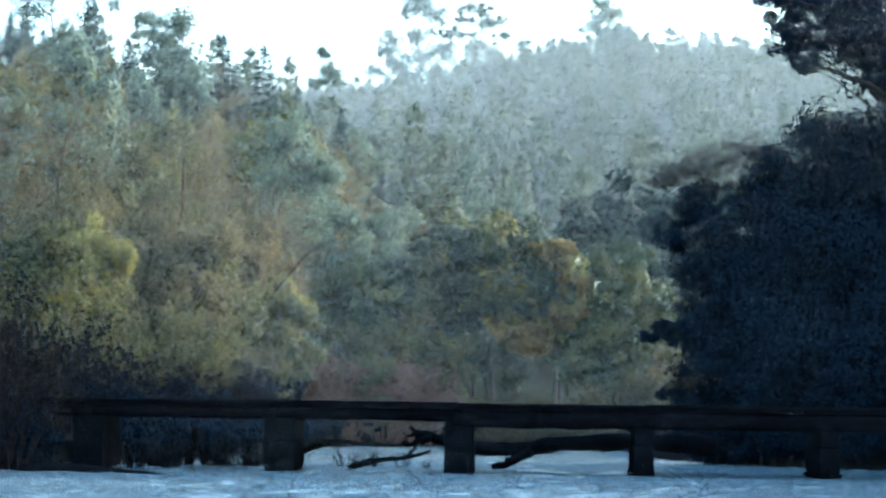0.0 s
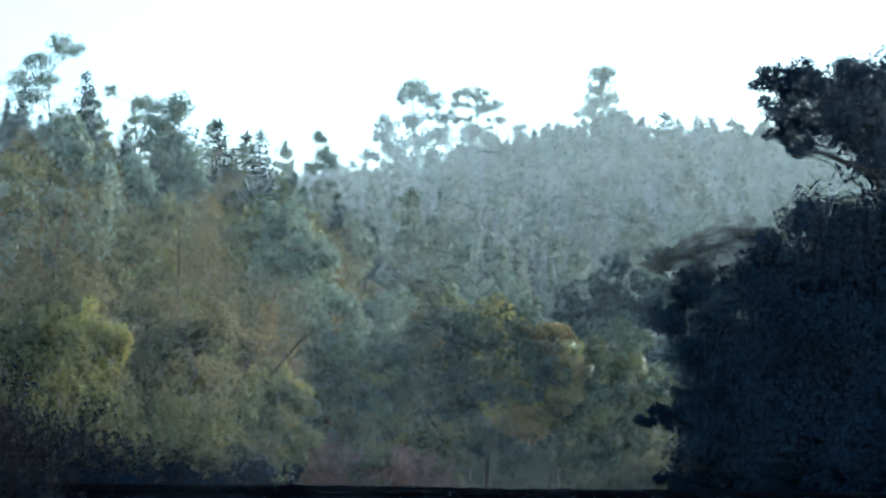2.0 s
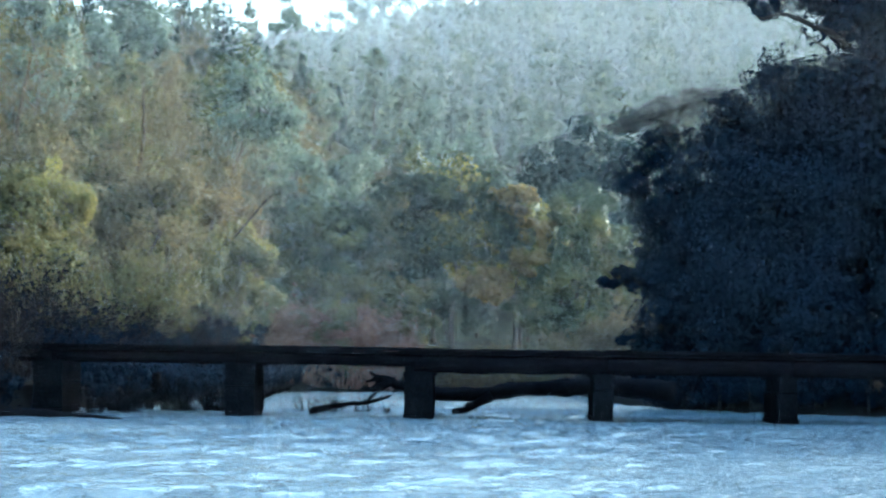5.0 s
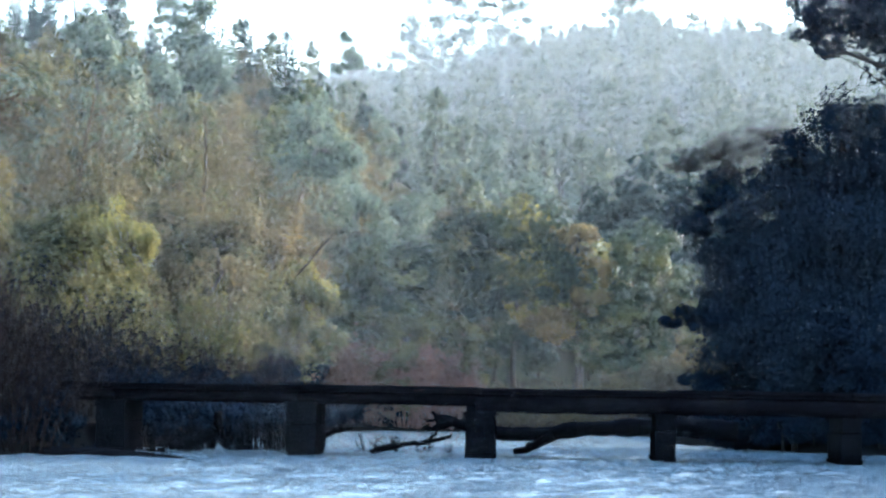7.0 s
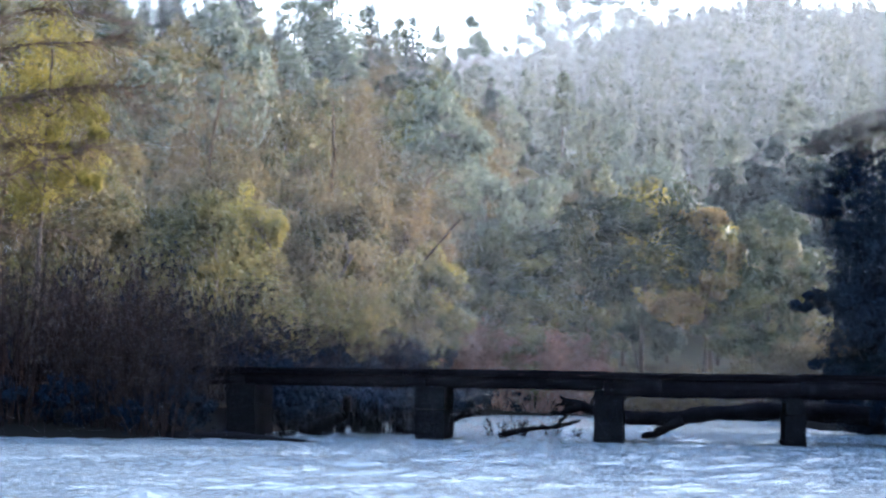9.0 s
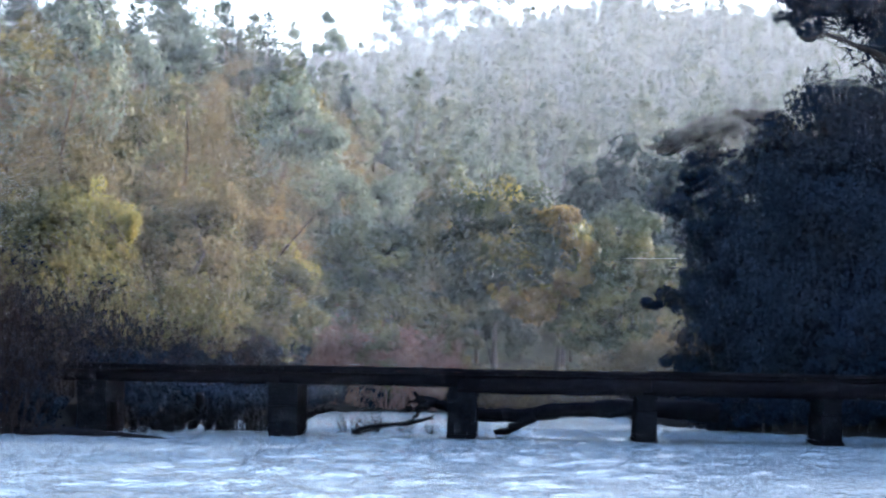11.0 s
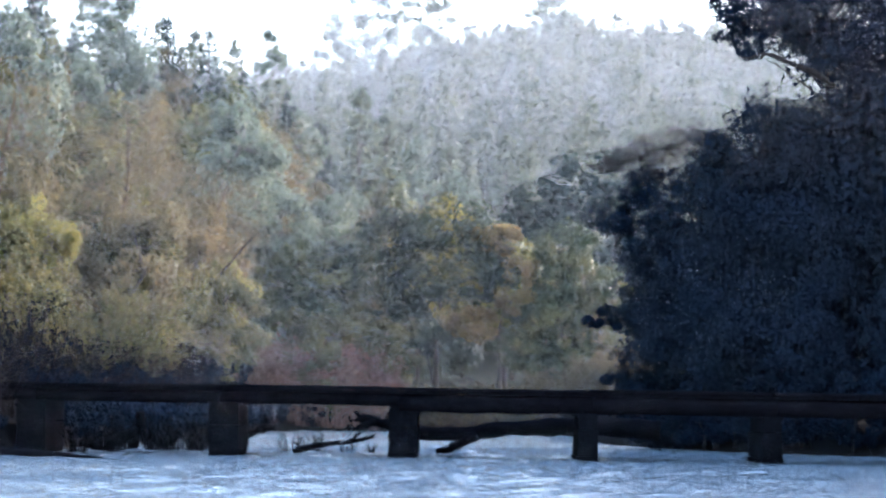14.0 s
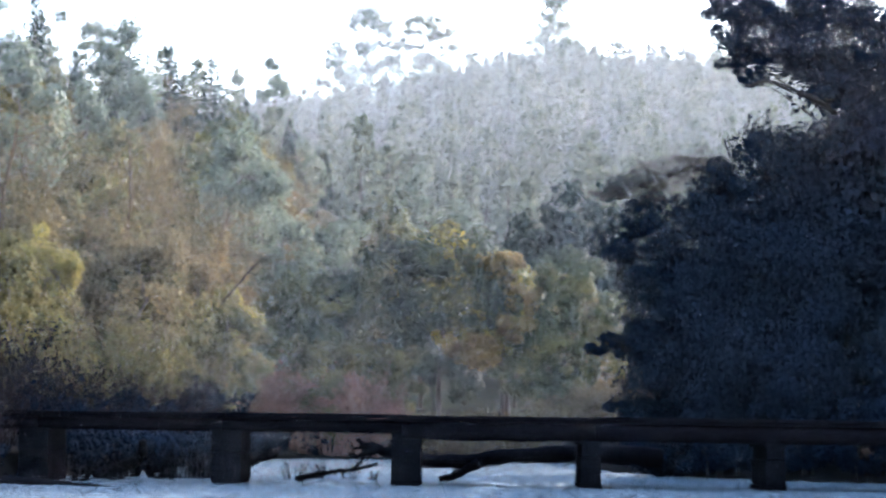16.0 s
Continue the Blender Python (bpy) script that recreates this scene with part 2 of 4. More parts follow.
def ground(x, y):
    """Height of the ground: river bed, banks, the wooded spur on the left and the long hill behind."""
    x, y = np.asarray(x, float), np.asarray(y, float)
    d = y - np.interp(x, SHORE_X, SHORE_Y)
    bank = -1.2 + 1.2 * step(-6, 0, d) + 0.7 * step(0, 4, d) + 0.04 * np.clip(d - 4, 0, 40)
    near = -1.2 + 1.25 * step(6, 1.5, y)
    base = np.where(y < 20, np.maximum(near, -1.2), bank)
    crest = np.clip(np.where(x < -12, 19.5 + 0.34 * (-12 - x), 19.5 - 0.85 * (x + 12)), 0, 48)
    foot = np.interp(x, [-34, -15, -10], [80, 92, 113])
    spur = crest * np.clip((y - foot) / (190 - foot), 0, 1) ** 1.1
    hill = 66.8 * np.clip((y - 135) / 285.0, 0, 1) ** 1.05 * (0.84 + 0.16 * step(-35, 15, x)) + 7 * step(420, 900, y)
    rough = 0.5 * np.sin(x * 0.21 + 1) * np.sin(y * 0.17) * step(70, 110, y)
    return base + np.maximum(spur, hill) + rough


def sheet(name, xs, ys, zfun, mat):
    gx, gy = np.meshgrid(xs, ys)
    v = np.stack([gx, gy, zfun(gx, gy)], -1).reshape(-1, 3)
    nx, ny = len(xs), len(ys)
    i = (np.arange(ny - 1)[:, None] * nx + np.arange(nx - 1)[None]).reshape(-1)
    return mesh_object(name, v, np.stack([i, i + 1, i + 1 + nx, i + nx], 1), mat, smooth=True)


xs = np.concatenate([[-3000, -1800, -1000, -600, -400, -280], np.arange(-200, -40, 8), np.arange(-40, 40, 1.25), np.arange(40, 201, 8), [280, 400, 600, 1000, 1800, 3000]])
ys = np.concatenate([[-3000, -1500, -600, -200, -60, -20, -8, -2, 0], np.arange(1, 8, 0.5), np.arange(8, 40, 4), np.arange(40, 125, 1.25), np.arange(125, 460, 6), [480, 520, 600, 750, 1000, 1500, 2200, 3200]])
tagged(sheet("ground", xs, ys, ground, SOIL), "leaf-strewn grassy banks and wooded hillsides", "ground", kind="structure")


def waves(x, y):
    z = np.zeros_like(x)
    rng = np.random.default_rng(5)
    for i in range(26):
        length = rng.uniform(0.32, 0.85)
        a = rng.normal(math.pi / 2, 0.5)
        z += 0.0062 * length ** 0.9 * np.sin((x * math.cos(a) + y * math.sin(a)) * 2 * math.pi / length + rng.uniform(0, 6.28) + 0.7 * np.sin(x * rng.uniform(0.15, 0.5) + rng.uniform(0, 6)))
    return z * step(10, 20, y)


xs = np.concatenate([[-400, -200, -100, -60, -40], np.arange(-26, 22, 0.25), [30, 40, 60, 100, 200, 400]])
ys = np.concatenate([[2.2, 6, 10, 15, 20], np.arange(25, 46, 0.125), np.arange(46, 63, 0.19), np.arange(63.2, 80, 0.3), np.arange(80, 112, 0.8)])
tagged(sheet("water", xs, ys, waves, WATER), "rippling blue-grey river reflecting the pale sky", "river", kind="structure")


# ---- the bridge ----
def box_geo(g, x0, x1, y0, y1, z0, z1, taper=0.0, worn=0.0, rng=None):
    v = np.array([(x0 - taper, y0, z0), (x1 + taper, y0, z0), (x1 + taper, y1, z0), (x0 - taper, y1, z0), (x0, y0, z1), (x1, y0, z1), (x1, y1, z1), (x0, y1, z1)], float)
    if rng is not None:
        v += rng.normal(size=v.shape) * worn
    g.v.append(v)
    g.f += [tuple(g.n + i for i in q) for q in ((3, 2, 1, 0), (4, 5, 6, 7), (0, 1, 5, 4), (1, 2, 6, 5), (2, 3, 7, 6), (3, 0, 4, 7))]
    g.n += 8


PIERS = (-16.75, -11.75, -6.42, -1.46, 3.64, 8.72, 13.75, 18.75)
FRONT = 57.6


def build_bridge():
    rng = np.random.default_rng(3)
    bridge = tagged(thing("bridge", (0, FRONT, 0)), "low dark timber bridge on shade-darkened concrete piers across the river", "bridge")
    for i, x in enumerate(PIERS):
        g = Geo()
        half, tap = (0.39, 0.03) if x < 2 else (0.23, 0.13)
        for k in range(4):  # courses of the pier, cast one on another
            z0, z1 = -1.3 + k * 0.72, -1.3 + (k + 1) * 0.72 - 0.004
            w = half + tap * (1 - k / 3)
            box_geo(g, x - w, x + w, 0.15 - 0.02 * k, 2.9, z0, z1, 0.01 if k else 0.03, 0.012, rng)
        box_geo(g, x - half - 0.08, x + half + 0.08, 0.1, 3.1, 1.43 if x < -2 else 1.2, 1.5 if x < -2 else 1.28, 0, 0.01, rng)
        g.make("pier", CONCRETE, bridge, "shade-darkened concrete pier standing in the water")
    ends = (-26.0,) + PIERS + (27.0,)
    for a, b in zip(ends[:-1], ends[1:]):
        low = 1.43 if b < 0 else 1.27
        for y in (0.2, 1.5, 2.8):
            g = Geo()
            r = (1.79 - low) / 2
            pts = bent((a - 0.12, y, low + r), (b + 0.12, y + rng.normal() * 0.02, low + r + rng.normal() * 0.012), rng, 0.002, 9)
            g.tube(pts, r * rng.uniform(0.93, 1.05, 9), 10)
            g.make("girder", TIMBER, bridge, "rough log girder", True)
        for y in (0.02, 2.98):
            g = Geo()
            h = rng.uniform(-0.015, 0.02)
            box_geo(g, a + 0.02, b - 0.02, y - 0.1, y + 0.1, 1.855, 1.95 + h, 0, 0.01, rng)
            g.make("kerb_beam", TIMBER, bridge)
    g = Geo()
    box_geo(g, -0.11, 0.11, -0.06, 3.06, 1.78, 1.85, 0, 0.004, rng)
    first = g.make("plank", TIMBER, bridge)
    for i in range(1, 220):
        p = first.copy()
        p.location = (-26 + i * 0.24, rng.normal() * 0.025, rng.normal() * 0.006)
        p.rotation_euler = (0, 0, rng.normal() * 0.008)
        scene.collection.objects.link(p)
    first.location.x = -26


build_bridge()


# ---- driftwood ----
def driftwood(name, label, limbs, seed):
    rng = np.random.default_rng(seed)
    base = np.array(limbs[0][0], float)
    ob = tagged(thing(name, base), label, "driftwood")
    for part_name, pts, r0, r1 in [(n, p, a, b) for p, n, a, b in [(l[0:-3], l[-3], l[-2], l[-1]) for l in limbs]]:
        pts = np.array(pts, float) - base
        t = np.linspace(0, len(pts) - 1, 3 * len(pts))
        fine = np.stack([np.interp(t, np.arange(len(pts)), pts[:, k]) for k in range(3)], 1) + rng.normal(size=(len(t), 3)) * 0.02
        g = Geo()
        g.tube(fine, np.linspace(r0, r1, len(t)) * rng.uniform(0.85, 1.15, len(t)), 8)
        g.make(part_name, SHADED_WOOD, ob, "", True)


driftwood("driftwood_log", "large dark driftwood log jammed behind the bridge piers", [
    ((6.0, 61.8, 0.8), (5.2, 61.8, 0.88), (3.7, 61.8, 0.92), (2.0, 61.8, 0.84), (1.2, 61.8, 0.8), (0.35, 61.8, 0.64), (-0.6, 61.8, 0.63), (-1.3, 61.8, 0.69), (-2.0, 61.8, 0.86), (-2.5, 61.8, 1.02), (-2.8, 61.8, 1.08), "trunk", 0.29, 0.14),
    ((0.6, 61.7, 0.62), (0.3, 61.7, 0.48), (-0.1, 61.7, 0.22), (-0.57, 61.7, 0.1), "limb", 0.18, 0.09),
    ((-2.75, 61.7, 1.08), (-2.95, 61.7, 1.2), (-2.98, 61.7, 1.27), "snag", 0.08, 0.025),
    ((-2.35, 61.7, 0.95), (-2.86, 61.7, 0.8), (-3.2, 61.7, 0.73), "limb", 0.13, 0.035),
    ((-2.8, 61.75, 1.06), (-3.12, 61.7, 0.98), "snag", 0.08, 0.03),
    ((3.0, 61.8, 1.02), (2.8, 61.8, 1.2), "snag", 0.07, 0.03)], 1)
driftwood("fallen_branch", "forked dark branch lying in the shallow water", [
    ((-4.7, 60.9, 0.03), (-4.1, 60.9, 0.25), (-3.6, 60.9, 0.3), (-3.1, 60.9, 0.36), (-2.87, 60.9, 0.56), (-2.74, 60.9, 0.72), "limb", 0.1, 0.04),
    ((-3.2, 60.9, 0.35), (-2.7, 60.9, 0.44), (-2.35, 60.9, 0.6), "limb", 0.07, 0.03),
    ((-2.6, 60.9, 0.48), (-2.35, 60.9, 0.5), "twig", 0.035, 0.015),
    ((-4.05, 60.9, 0.27), (-3.97, 60.9, 0.57), "twig", 0.045, 0.015),
    ((-4.05, 60.9, 0.35), (-4.2, 60.9, 0.55), "twig", 0.035, 0.012),
    ((-4.5, 60.9, 0.1), (-4.75, 60.9, 0.38), "twig", 0.03, 0.012)], 2)
driftwood("fallen_branch", "short forked dark branch caught against a bridge pier", [
    ((-6.5, 60.9, 0.3), (-6.2, 60.9, 0.42), (-5.84, 60.9, 0.63), (-5.59, 60.9, 0.76), (-5.46, 60.9, 1.0), "limb", 0.13, 0.03),
    ((-5.75, 60.9, 0.68), (-5.5, 60.9, 0.7), (-5.27, 60.9, 0.69), "twig", 0.09, 0.03),
    ((-5.38, 60.9, 0.7), (-5.27, 60.9, 0.8), "twig", 0.04, 0.015)], 3)
driftwood("driftwood_stump", "dark broken stump with a bent limb by the bank", [
    ((-10.6, 61.2, 0.0), (-10.0, 61.2, 0.3), (-9.5, 61.2, 0.5), (-9.27, 61.2, 0.65), (-9.23, 61.2, 1.15), "trunk", 0.2, 0.12)], 4)
driftwood("sunken_log", "dark waterlogged log lying low in the river by the bank", [
    ((-13.2, 54.6, 0.02), (-11.2, 54.3, 0.08), (-10.0, 54.0, 0.05), (-8.9, 53.6, -0.03), "trunk", 0.17, 0.05)], 5)


# ---- trees ----
def broadleaf(name, seed, h, rx, low, clumps, per, leaf, leaf_mat, bark=BARK, rc=0.24, hang=0.0, flat=0.75, slim=0.55, shell=0.5, near=False, limb=0.6, simple=False):
    """A broad-leaved tree: tapered trunk, limbs to the clumps, and a crown of separate leaves."""
    rng = np.random.default_rng(seed)
    tree = thing(name)
    zc, rz = (low + h) / 2, (h - low) / 2
    d = rng.normal(size=(clumps, 3))
    d /= np.linalg.norm(d, axis=1)[:, None]
    r = rng.uniform(shell, 1.0, clumps) ** 0.6 * (0.84 + 0.22 * np.sin(d[:, 0] * 3.1 + seed) * np.sin(d[:, 1] * 2.7 + d[:, 2] * 3.3))
    c = np.stack([d[:, 0] * rx * r, d[:, 1] * rx * r, zc + d[:, 2] * rz * r], 1)
    g = Geo()
    top = zc + 0.45 * rz
    tr = np.array([[0, 0, -0.4], [0, 0, 0.25 * top], [0, 0, 0.5 * top], [0, 0, 0.75 * top], [0, 0, top]]) + rng.normal(size=(5, 3)) * [0.03 * h, 0.03 * h, 0] * np.array([0, 0, 1, 1, 1])[:, None]
    g.tube(tr, h * (0.4 + 0.6 * limb) * np.array([0.027, 0.021, 0.017, 0.012, 0.006]), 8)
    g.make("trunk", bark, tree, "", True)
    g = Geo()
    main = c[rng.permutation(clumps)[:max(5, clumps // 6)]]
    for p in main:
        z = np.clip(p[2] - 0.6 * np.hypot(p[0], p[1]), 0.25 * h, top * 0.97)
        s = np.array([np.interp(z, tr[:, 2], tr[:, 0]), np.interp(z, tr[:, 2], tr[:, 1]), z])
        if near:
            g = Geo()
        g.tube(bent(s, p, rng, 0.09), h * limb * np.array([0.0085, 0.007, 0.0055, 0.0035, 0.0015]), 5)
        if near:
            g.make("limb", bark, tree, "", True)
    if near:
        g = Geo()
    for p in c:
        q = main[np.argmin(np.linalg.norm(main - p, axis=1) + (np.linalg.norm(main - p, axis=1) < 0.01) * 99)]
        g.tube(bent(q * 0.75 + np.array([0, 0, zc]) * 0.25, p, rng, 0.06, 2), h * limb * np.array([0.004, 0.001]), 3)
    tagged(g.make("branchwork", bark, tree, "", True), kind="stuff")
    g = Geo()
    size = rx * rc * rng.uniform(0.7, 1.3, clumps)
    o = rng.normal(size=(clumps, per, 3))
    o *= (rng.uniform(0.3, 1, (clumps, per)) ** 0.5 / np.linalg.norm(o, axis=2))[..., None]
    o *= np.array([1, 1, flat])
    if hang:
        o[..., 2] -= hang * rng.uniform(0, 1, (clumps, per)) ** 1.5
    out = o + 0.5 * d[:, None] + np.array([0, 0, 0.2])
    g.leaves((c[:, None] + o * size[:, None, None]).reshape(-1, 3), leaf, rng, hang, slim, out.reshape(-1, 3), simple)
    g.make("crown", leaf_mat, tree)
    return tree


def lobed(name, seed, foot, lobes, per, leaf, leaf_mat, bark, label, group, rc=0.5, hang=0.0, slim=0.55, flat=0.8, limb=1.0, inner=0.35, simple=False, wide=1.0, many=1.0):
    """A tree whose crown hangs together out of lobes (x, y, z, half width, half height, clumps), with a limb to each one from the trunk at foot."""
    rng = np.random.default_rng(seed)
    base = np.array([foot[0], foot[1], float(ground(*foot))])
    tree = tagged(thing(name, base), label, "tree", group)
    mid = np.array([l[:3] for l in lobes], float) - base
    top = mid[:, 2].max()
    w = (mid[:, 2] > 0.6 * top)[:, None]
    head = (mid * w).sum(0) / w.sum()
    t = np.linspace(0, 1, 7)[:, None]
    line = np.concatenate([head[:2] * t ** 1.6 * 0.8, -0.4 + (0.94 * top + 0.4) * t], 1) + rng.normal(size=(7, 3)) * [0.012 * top, 0.012 * top, 0] * (t > 0)
    g = Geo()
    g.tube(line, top * 0.017 * limb * np.linspace(1, 0.22, 7), 8)
    g.make("trunk", bark, tree, "", True)
    twigs, crown = Geo(), Geo()
    for p, (_, _, _, rx, rz, n) in zip(mid, lobes):
        rx, rz, n = rx * wide, rz * wide, int(n * many)
        z = np.clip(p[2] - 0.55 * np.hypot(*(p[:2] - head[:2])) - 0.4 * rz, 0.12 * top, 0.9 * top)
        start = np.array([np.interp(z, line[:, 2], line[:, k]) for k in range(3)])
        g = Geo()
        g.tube(bent(start, p, rng, 0.07, 6), top * 0.0065 * limb * np.linspace(1, 0.3, 6), 6)
        g.make("limb", bark, tree, "", True)
        d = rng.normal(size=(n, 3))
        d /= np.linalg.norm(d, axis=1)[:, None]
        c = p + d * (rng.uniform(inner, 1, n) ** 0.5)[:, None] * [rx, rx * 0.85, rz]
        for q in c:
            twigs.tube(bent(p * 0.8 + start * 0.2, q, rng, 0.08, 3), top * limb * np.array([0.0022, 0.0014, 0.0006]), 3)
        size = min(rx, rz * 1.4) * rc * rng.uniform(0.65, 1.3, n)
        o = rng.normal(size=(n, per, 3))
        o *= (rng.uniform(0.25, 1, (n, per)) ** 0.5 / np.linalg.norm(o, axis=2))[..., None] * [1, 1, flat]
        if hang:
            o[..., 2] -= hang * rng.uniform(0, 1, (n, per)) ** 1.5
        out = o + 0.5 * d[:, None] + np.array([0, 0, 0.2])
        crown.leaves((c[:, None] + o * size[:, None, None]).reshape(-1, 3), leaf, rng, hang, slim, out.reshape(-1, 3), simple)
    tagged(twigs.make("branchwork", bark, tree), kind="stuff")
    crown.make("crown", leaf_mat, tree)
    return tree


def twiggy(name, seed, h, rx, stems, twigs, wood, leaf_mat=None, leaf=0.08, per=0, r=0.02, spread=0.5):
    """A bare or nearly bare shrub: many arching stems with side twigs and a few leaves."""
    rng = np.random.default_rng(seed)
    bush = thing(name)
    g, tips = Geo(), []
    for i in range(stems):
        a, s = rng.uniform(0, 6.283), rng.uniform(0.15, 1) ** 0.6
        foot = np.array([math.cos(a) * rx * 0.35 * s, math.sin(a) * rx * 0.35 * s, -0.15])
        tip = np.array([math.cos(a) * rx * s, math.sin(a) * rx * s, h * rng.uniform(0.55, 1.0) * (1 - 0.35 * s * s)])
        pts = bent(foot, tip, rng, 0.07, 5)
        pts[:, 2] += np.sin(np.linspace(0, 1, 5) * np.pi) * h * 0.12
        g.tube(pts, r * np.array([1.5, 1.2, 0.9, 0.6, 0.25]), 4)
        for j in range(twigs):
            t = rng.uniform(0.25, 1)
            p = np.array([np.interp(t, np.linspace(0, 1, 5), pts[:, k]) for k in range(3)])
            w = rng.normal(size=3) * 0.6 + (tip - foot) / np.linalg.norm(tip - foot) + np.array([0, 0, 0.25])
            q = p + w / np.linalg.norm(w) * h * rng.uniform(0.08, 0.24)
            g.tube(np.array([p, q]), r * np.array([0.55, 0.2]), 3)
            tips += [p * (1 - u) + q * u for u in rng.uniform(0.2, 1.05, per)]
    tagged(g.make("branchwork", wood, bush), kind="stuff")
    if per:
        g = Geo()
        tips = np.array(tips)
        g.leaves(tips + rng.normal(size=tips.shape) * leaf, leaf, rng)
        g.make("foliage", leaf_mat, bush)
    return bush


def pine_arrays(seed, h, rx, whorls, per, tuft):
    """Boughs in whorls, shorter towards the tip, each set with needle tufts."""
    rng = np.random.default_rng(seed)
    at = []
    for w in range(whorls):
        t = (w + rng.uniform(0, 0.7)) / whorls
        z = h * (0.18 + 0.8 * t)
        n = rng.integers(4, 7)
        for a in rng.uniform(0, 6.283) + np.arange(n) * 6.283 / n + rng.normal(size=n) * 0.2:
            length = rx * (1.05 - t) ** 0.6 * rng.uniform(0.65, 1.1) + 0.12
            u = rng.uniform(0.15, 1, max(3, int(per * (1.1 - t)))) ** 0.7
            p = np.stack([np.cos(a) * length * u, np.sin(a) * length * u, z + length * (0.28 * u * u - 0.05)], 1)
            at.append(p + rng.normal(size=p.shape) * 0.14 * length)
    at.append(np.stack([rng.normal(size=10) * 0.06, rng.normal(size=10) * 0.06, np.linspace(h * 0.93, h, 10)], 1))
    return np.concatenate(at), tuft


def pine(name, seed, h, rx, whorls, per, tuft):
    rng = np.random.default_rng(seed + 50)
    tree = thing(name)
    g = Geo()
    g.tube(np.array([[0, 0, -0.4], [0.05, 0, h * 0.4], [0, 0.05, h * 0.97]]), h * np.array([0.016, 0.011, 0.002]), 7)
    g.make("trunk", BARK, tree, "", True)
    g = Geo()
    at, tuft = pine_arrays(seed, h, rx, whorls, per, tuft)
    for i in range(0, len(at), 9):
        p = at[i]
        g.tube(np.array([[0, 0, max(0.1, p[2] - 0.25 * np.hypot(p[0], p[1]))], p]), (0.05, 0.015), 3)
    tagged(g.make("branchwork", BARK, tree), kind="stuff")
    g = Geo()
    g.leaves(at, tuft, rng, -0.5, 0.4)
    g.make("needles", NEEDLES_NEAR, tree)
    return tree


def place(proto, rows, label, category, group="", seed=0, top=0.0, base=None):
    """Set out a built tree at (x, y, size), or (x, y, height of its tip) where its own height is given as top: the first row takes the tree itself."""
    rng = np.random.default_rng(seed + 900)
    for i, (x, y, s) in enumerate(rows):
        if top:
            s = (s - float(ground(x, y))) / top
        m = pose(x, y, float(ground(x, y)) - 0.05 if base is None else base, 0, 0, 0 if proto.name.startswith("spreading") else float(rng.uniform(0, 360))) @ Matrix.Diagonal((s, s, s, 1))
        if i:
            ob = copy_thing(proto, m)
        else:
            ob = proto
            ob.matrix_basis = m
        tagged(ob, label, category, group)


# right bank: dark trees against the light
DARK_GROUP = "dark trees on the bank"
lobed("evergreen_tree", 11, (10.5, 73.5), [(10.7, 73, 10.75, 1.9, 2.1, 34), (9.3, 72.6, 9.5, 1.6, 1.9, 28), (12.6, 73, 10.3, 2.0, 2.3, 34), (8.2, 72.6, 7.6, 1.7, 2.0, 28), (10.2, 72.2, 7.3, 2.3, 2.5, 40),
      (12.8, 72, 7.2, 2.4, 2.5, 40), (8.8, 71.6, 4.7, 2.2, 2.3, 34), (11.6, 71.4, 4.2, 2.4, 2.5, 36)], 190, 0.12, LEAF_SHADED, DARK_BARK, "broad dark evergreen tree with a domed crown on the bank", DARK_GROUP, 0.42, inner=0.15, simple=True, limb=0.4)
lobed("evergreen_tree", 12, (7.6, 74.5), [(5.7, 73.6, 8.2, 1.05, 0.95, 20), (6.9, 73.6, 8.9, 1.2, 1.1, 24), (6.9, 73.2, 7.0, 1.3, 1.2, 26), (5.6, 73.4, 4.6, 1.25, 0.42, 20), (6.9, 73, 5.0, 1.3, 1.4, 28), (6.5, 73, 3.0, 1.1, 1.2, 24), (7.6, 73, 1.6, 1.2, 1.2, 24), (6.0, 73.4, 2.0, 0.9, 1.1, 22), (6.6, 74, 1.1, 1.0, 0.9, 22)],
      170, 0.095, LEAF_SHADED, DARK_BARK, "dark evergreen with feathery boughs overhanging the water", DARK_GROUP, 0.42, inner=0.05, simple=True, limb=0.4)
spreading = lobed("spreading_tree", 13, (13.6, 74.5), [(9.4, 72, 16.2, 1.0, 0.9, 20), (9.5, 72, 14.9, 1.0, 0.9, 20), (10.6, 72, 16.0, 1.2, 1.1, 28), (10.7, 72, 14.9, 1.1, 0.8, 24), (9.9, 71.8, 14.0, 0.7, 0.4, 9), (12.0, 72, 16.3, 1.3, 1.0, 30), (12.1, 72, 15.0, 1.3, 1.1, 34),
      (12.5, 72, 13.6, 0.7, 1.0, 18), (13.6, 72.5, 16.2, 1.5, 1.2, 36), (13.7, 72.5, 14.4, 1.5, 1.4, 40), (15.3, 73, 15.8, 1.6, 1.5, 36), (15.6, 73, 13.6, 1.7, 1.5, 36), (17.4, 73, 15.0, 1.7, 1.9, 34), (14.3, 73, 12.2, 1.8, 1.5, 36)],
      110, 0.15, LEAF_SHADED, DARK_BARK, "tall dark tree with a spreading leafy top above its neighbours", DARK_GROUP, 0.4, inner=0.05, limb=0.4)
g = Geo()
g.tube(np.array([(-0.6, -2, 12.0), (-1.5, -3.4, 12.25), (-2.0, -3.5, 12.4), (-2.55, -3.5, 12.62), (-2.9, -3.5, 12.78), (-3.3, -3.5, 12.82), (-3.75, -3.5, 12.66), (-4.1, -3.5, 12.7)]), (0.13, 0.11, 0.095, 0.085, 0.075, 0.06, 0.045, 0.02), 7)
g.make("limb", DARK_BARK, spreading, "bare crooked limb", True)
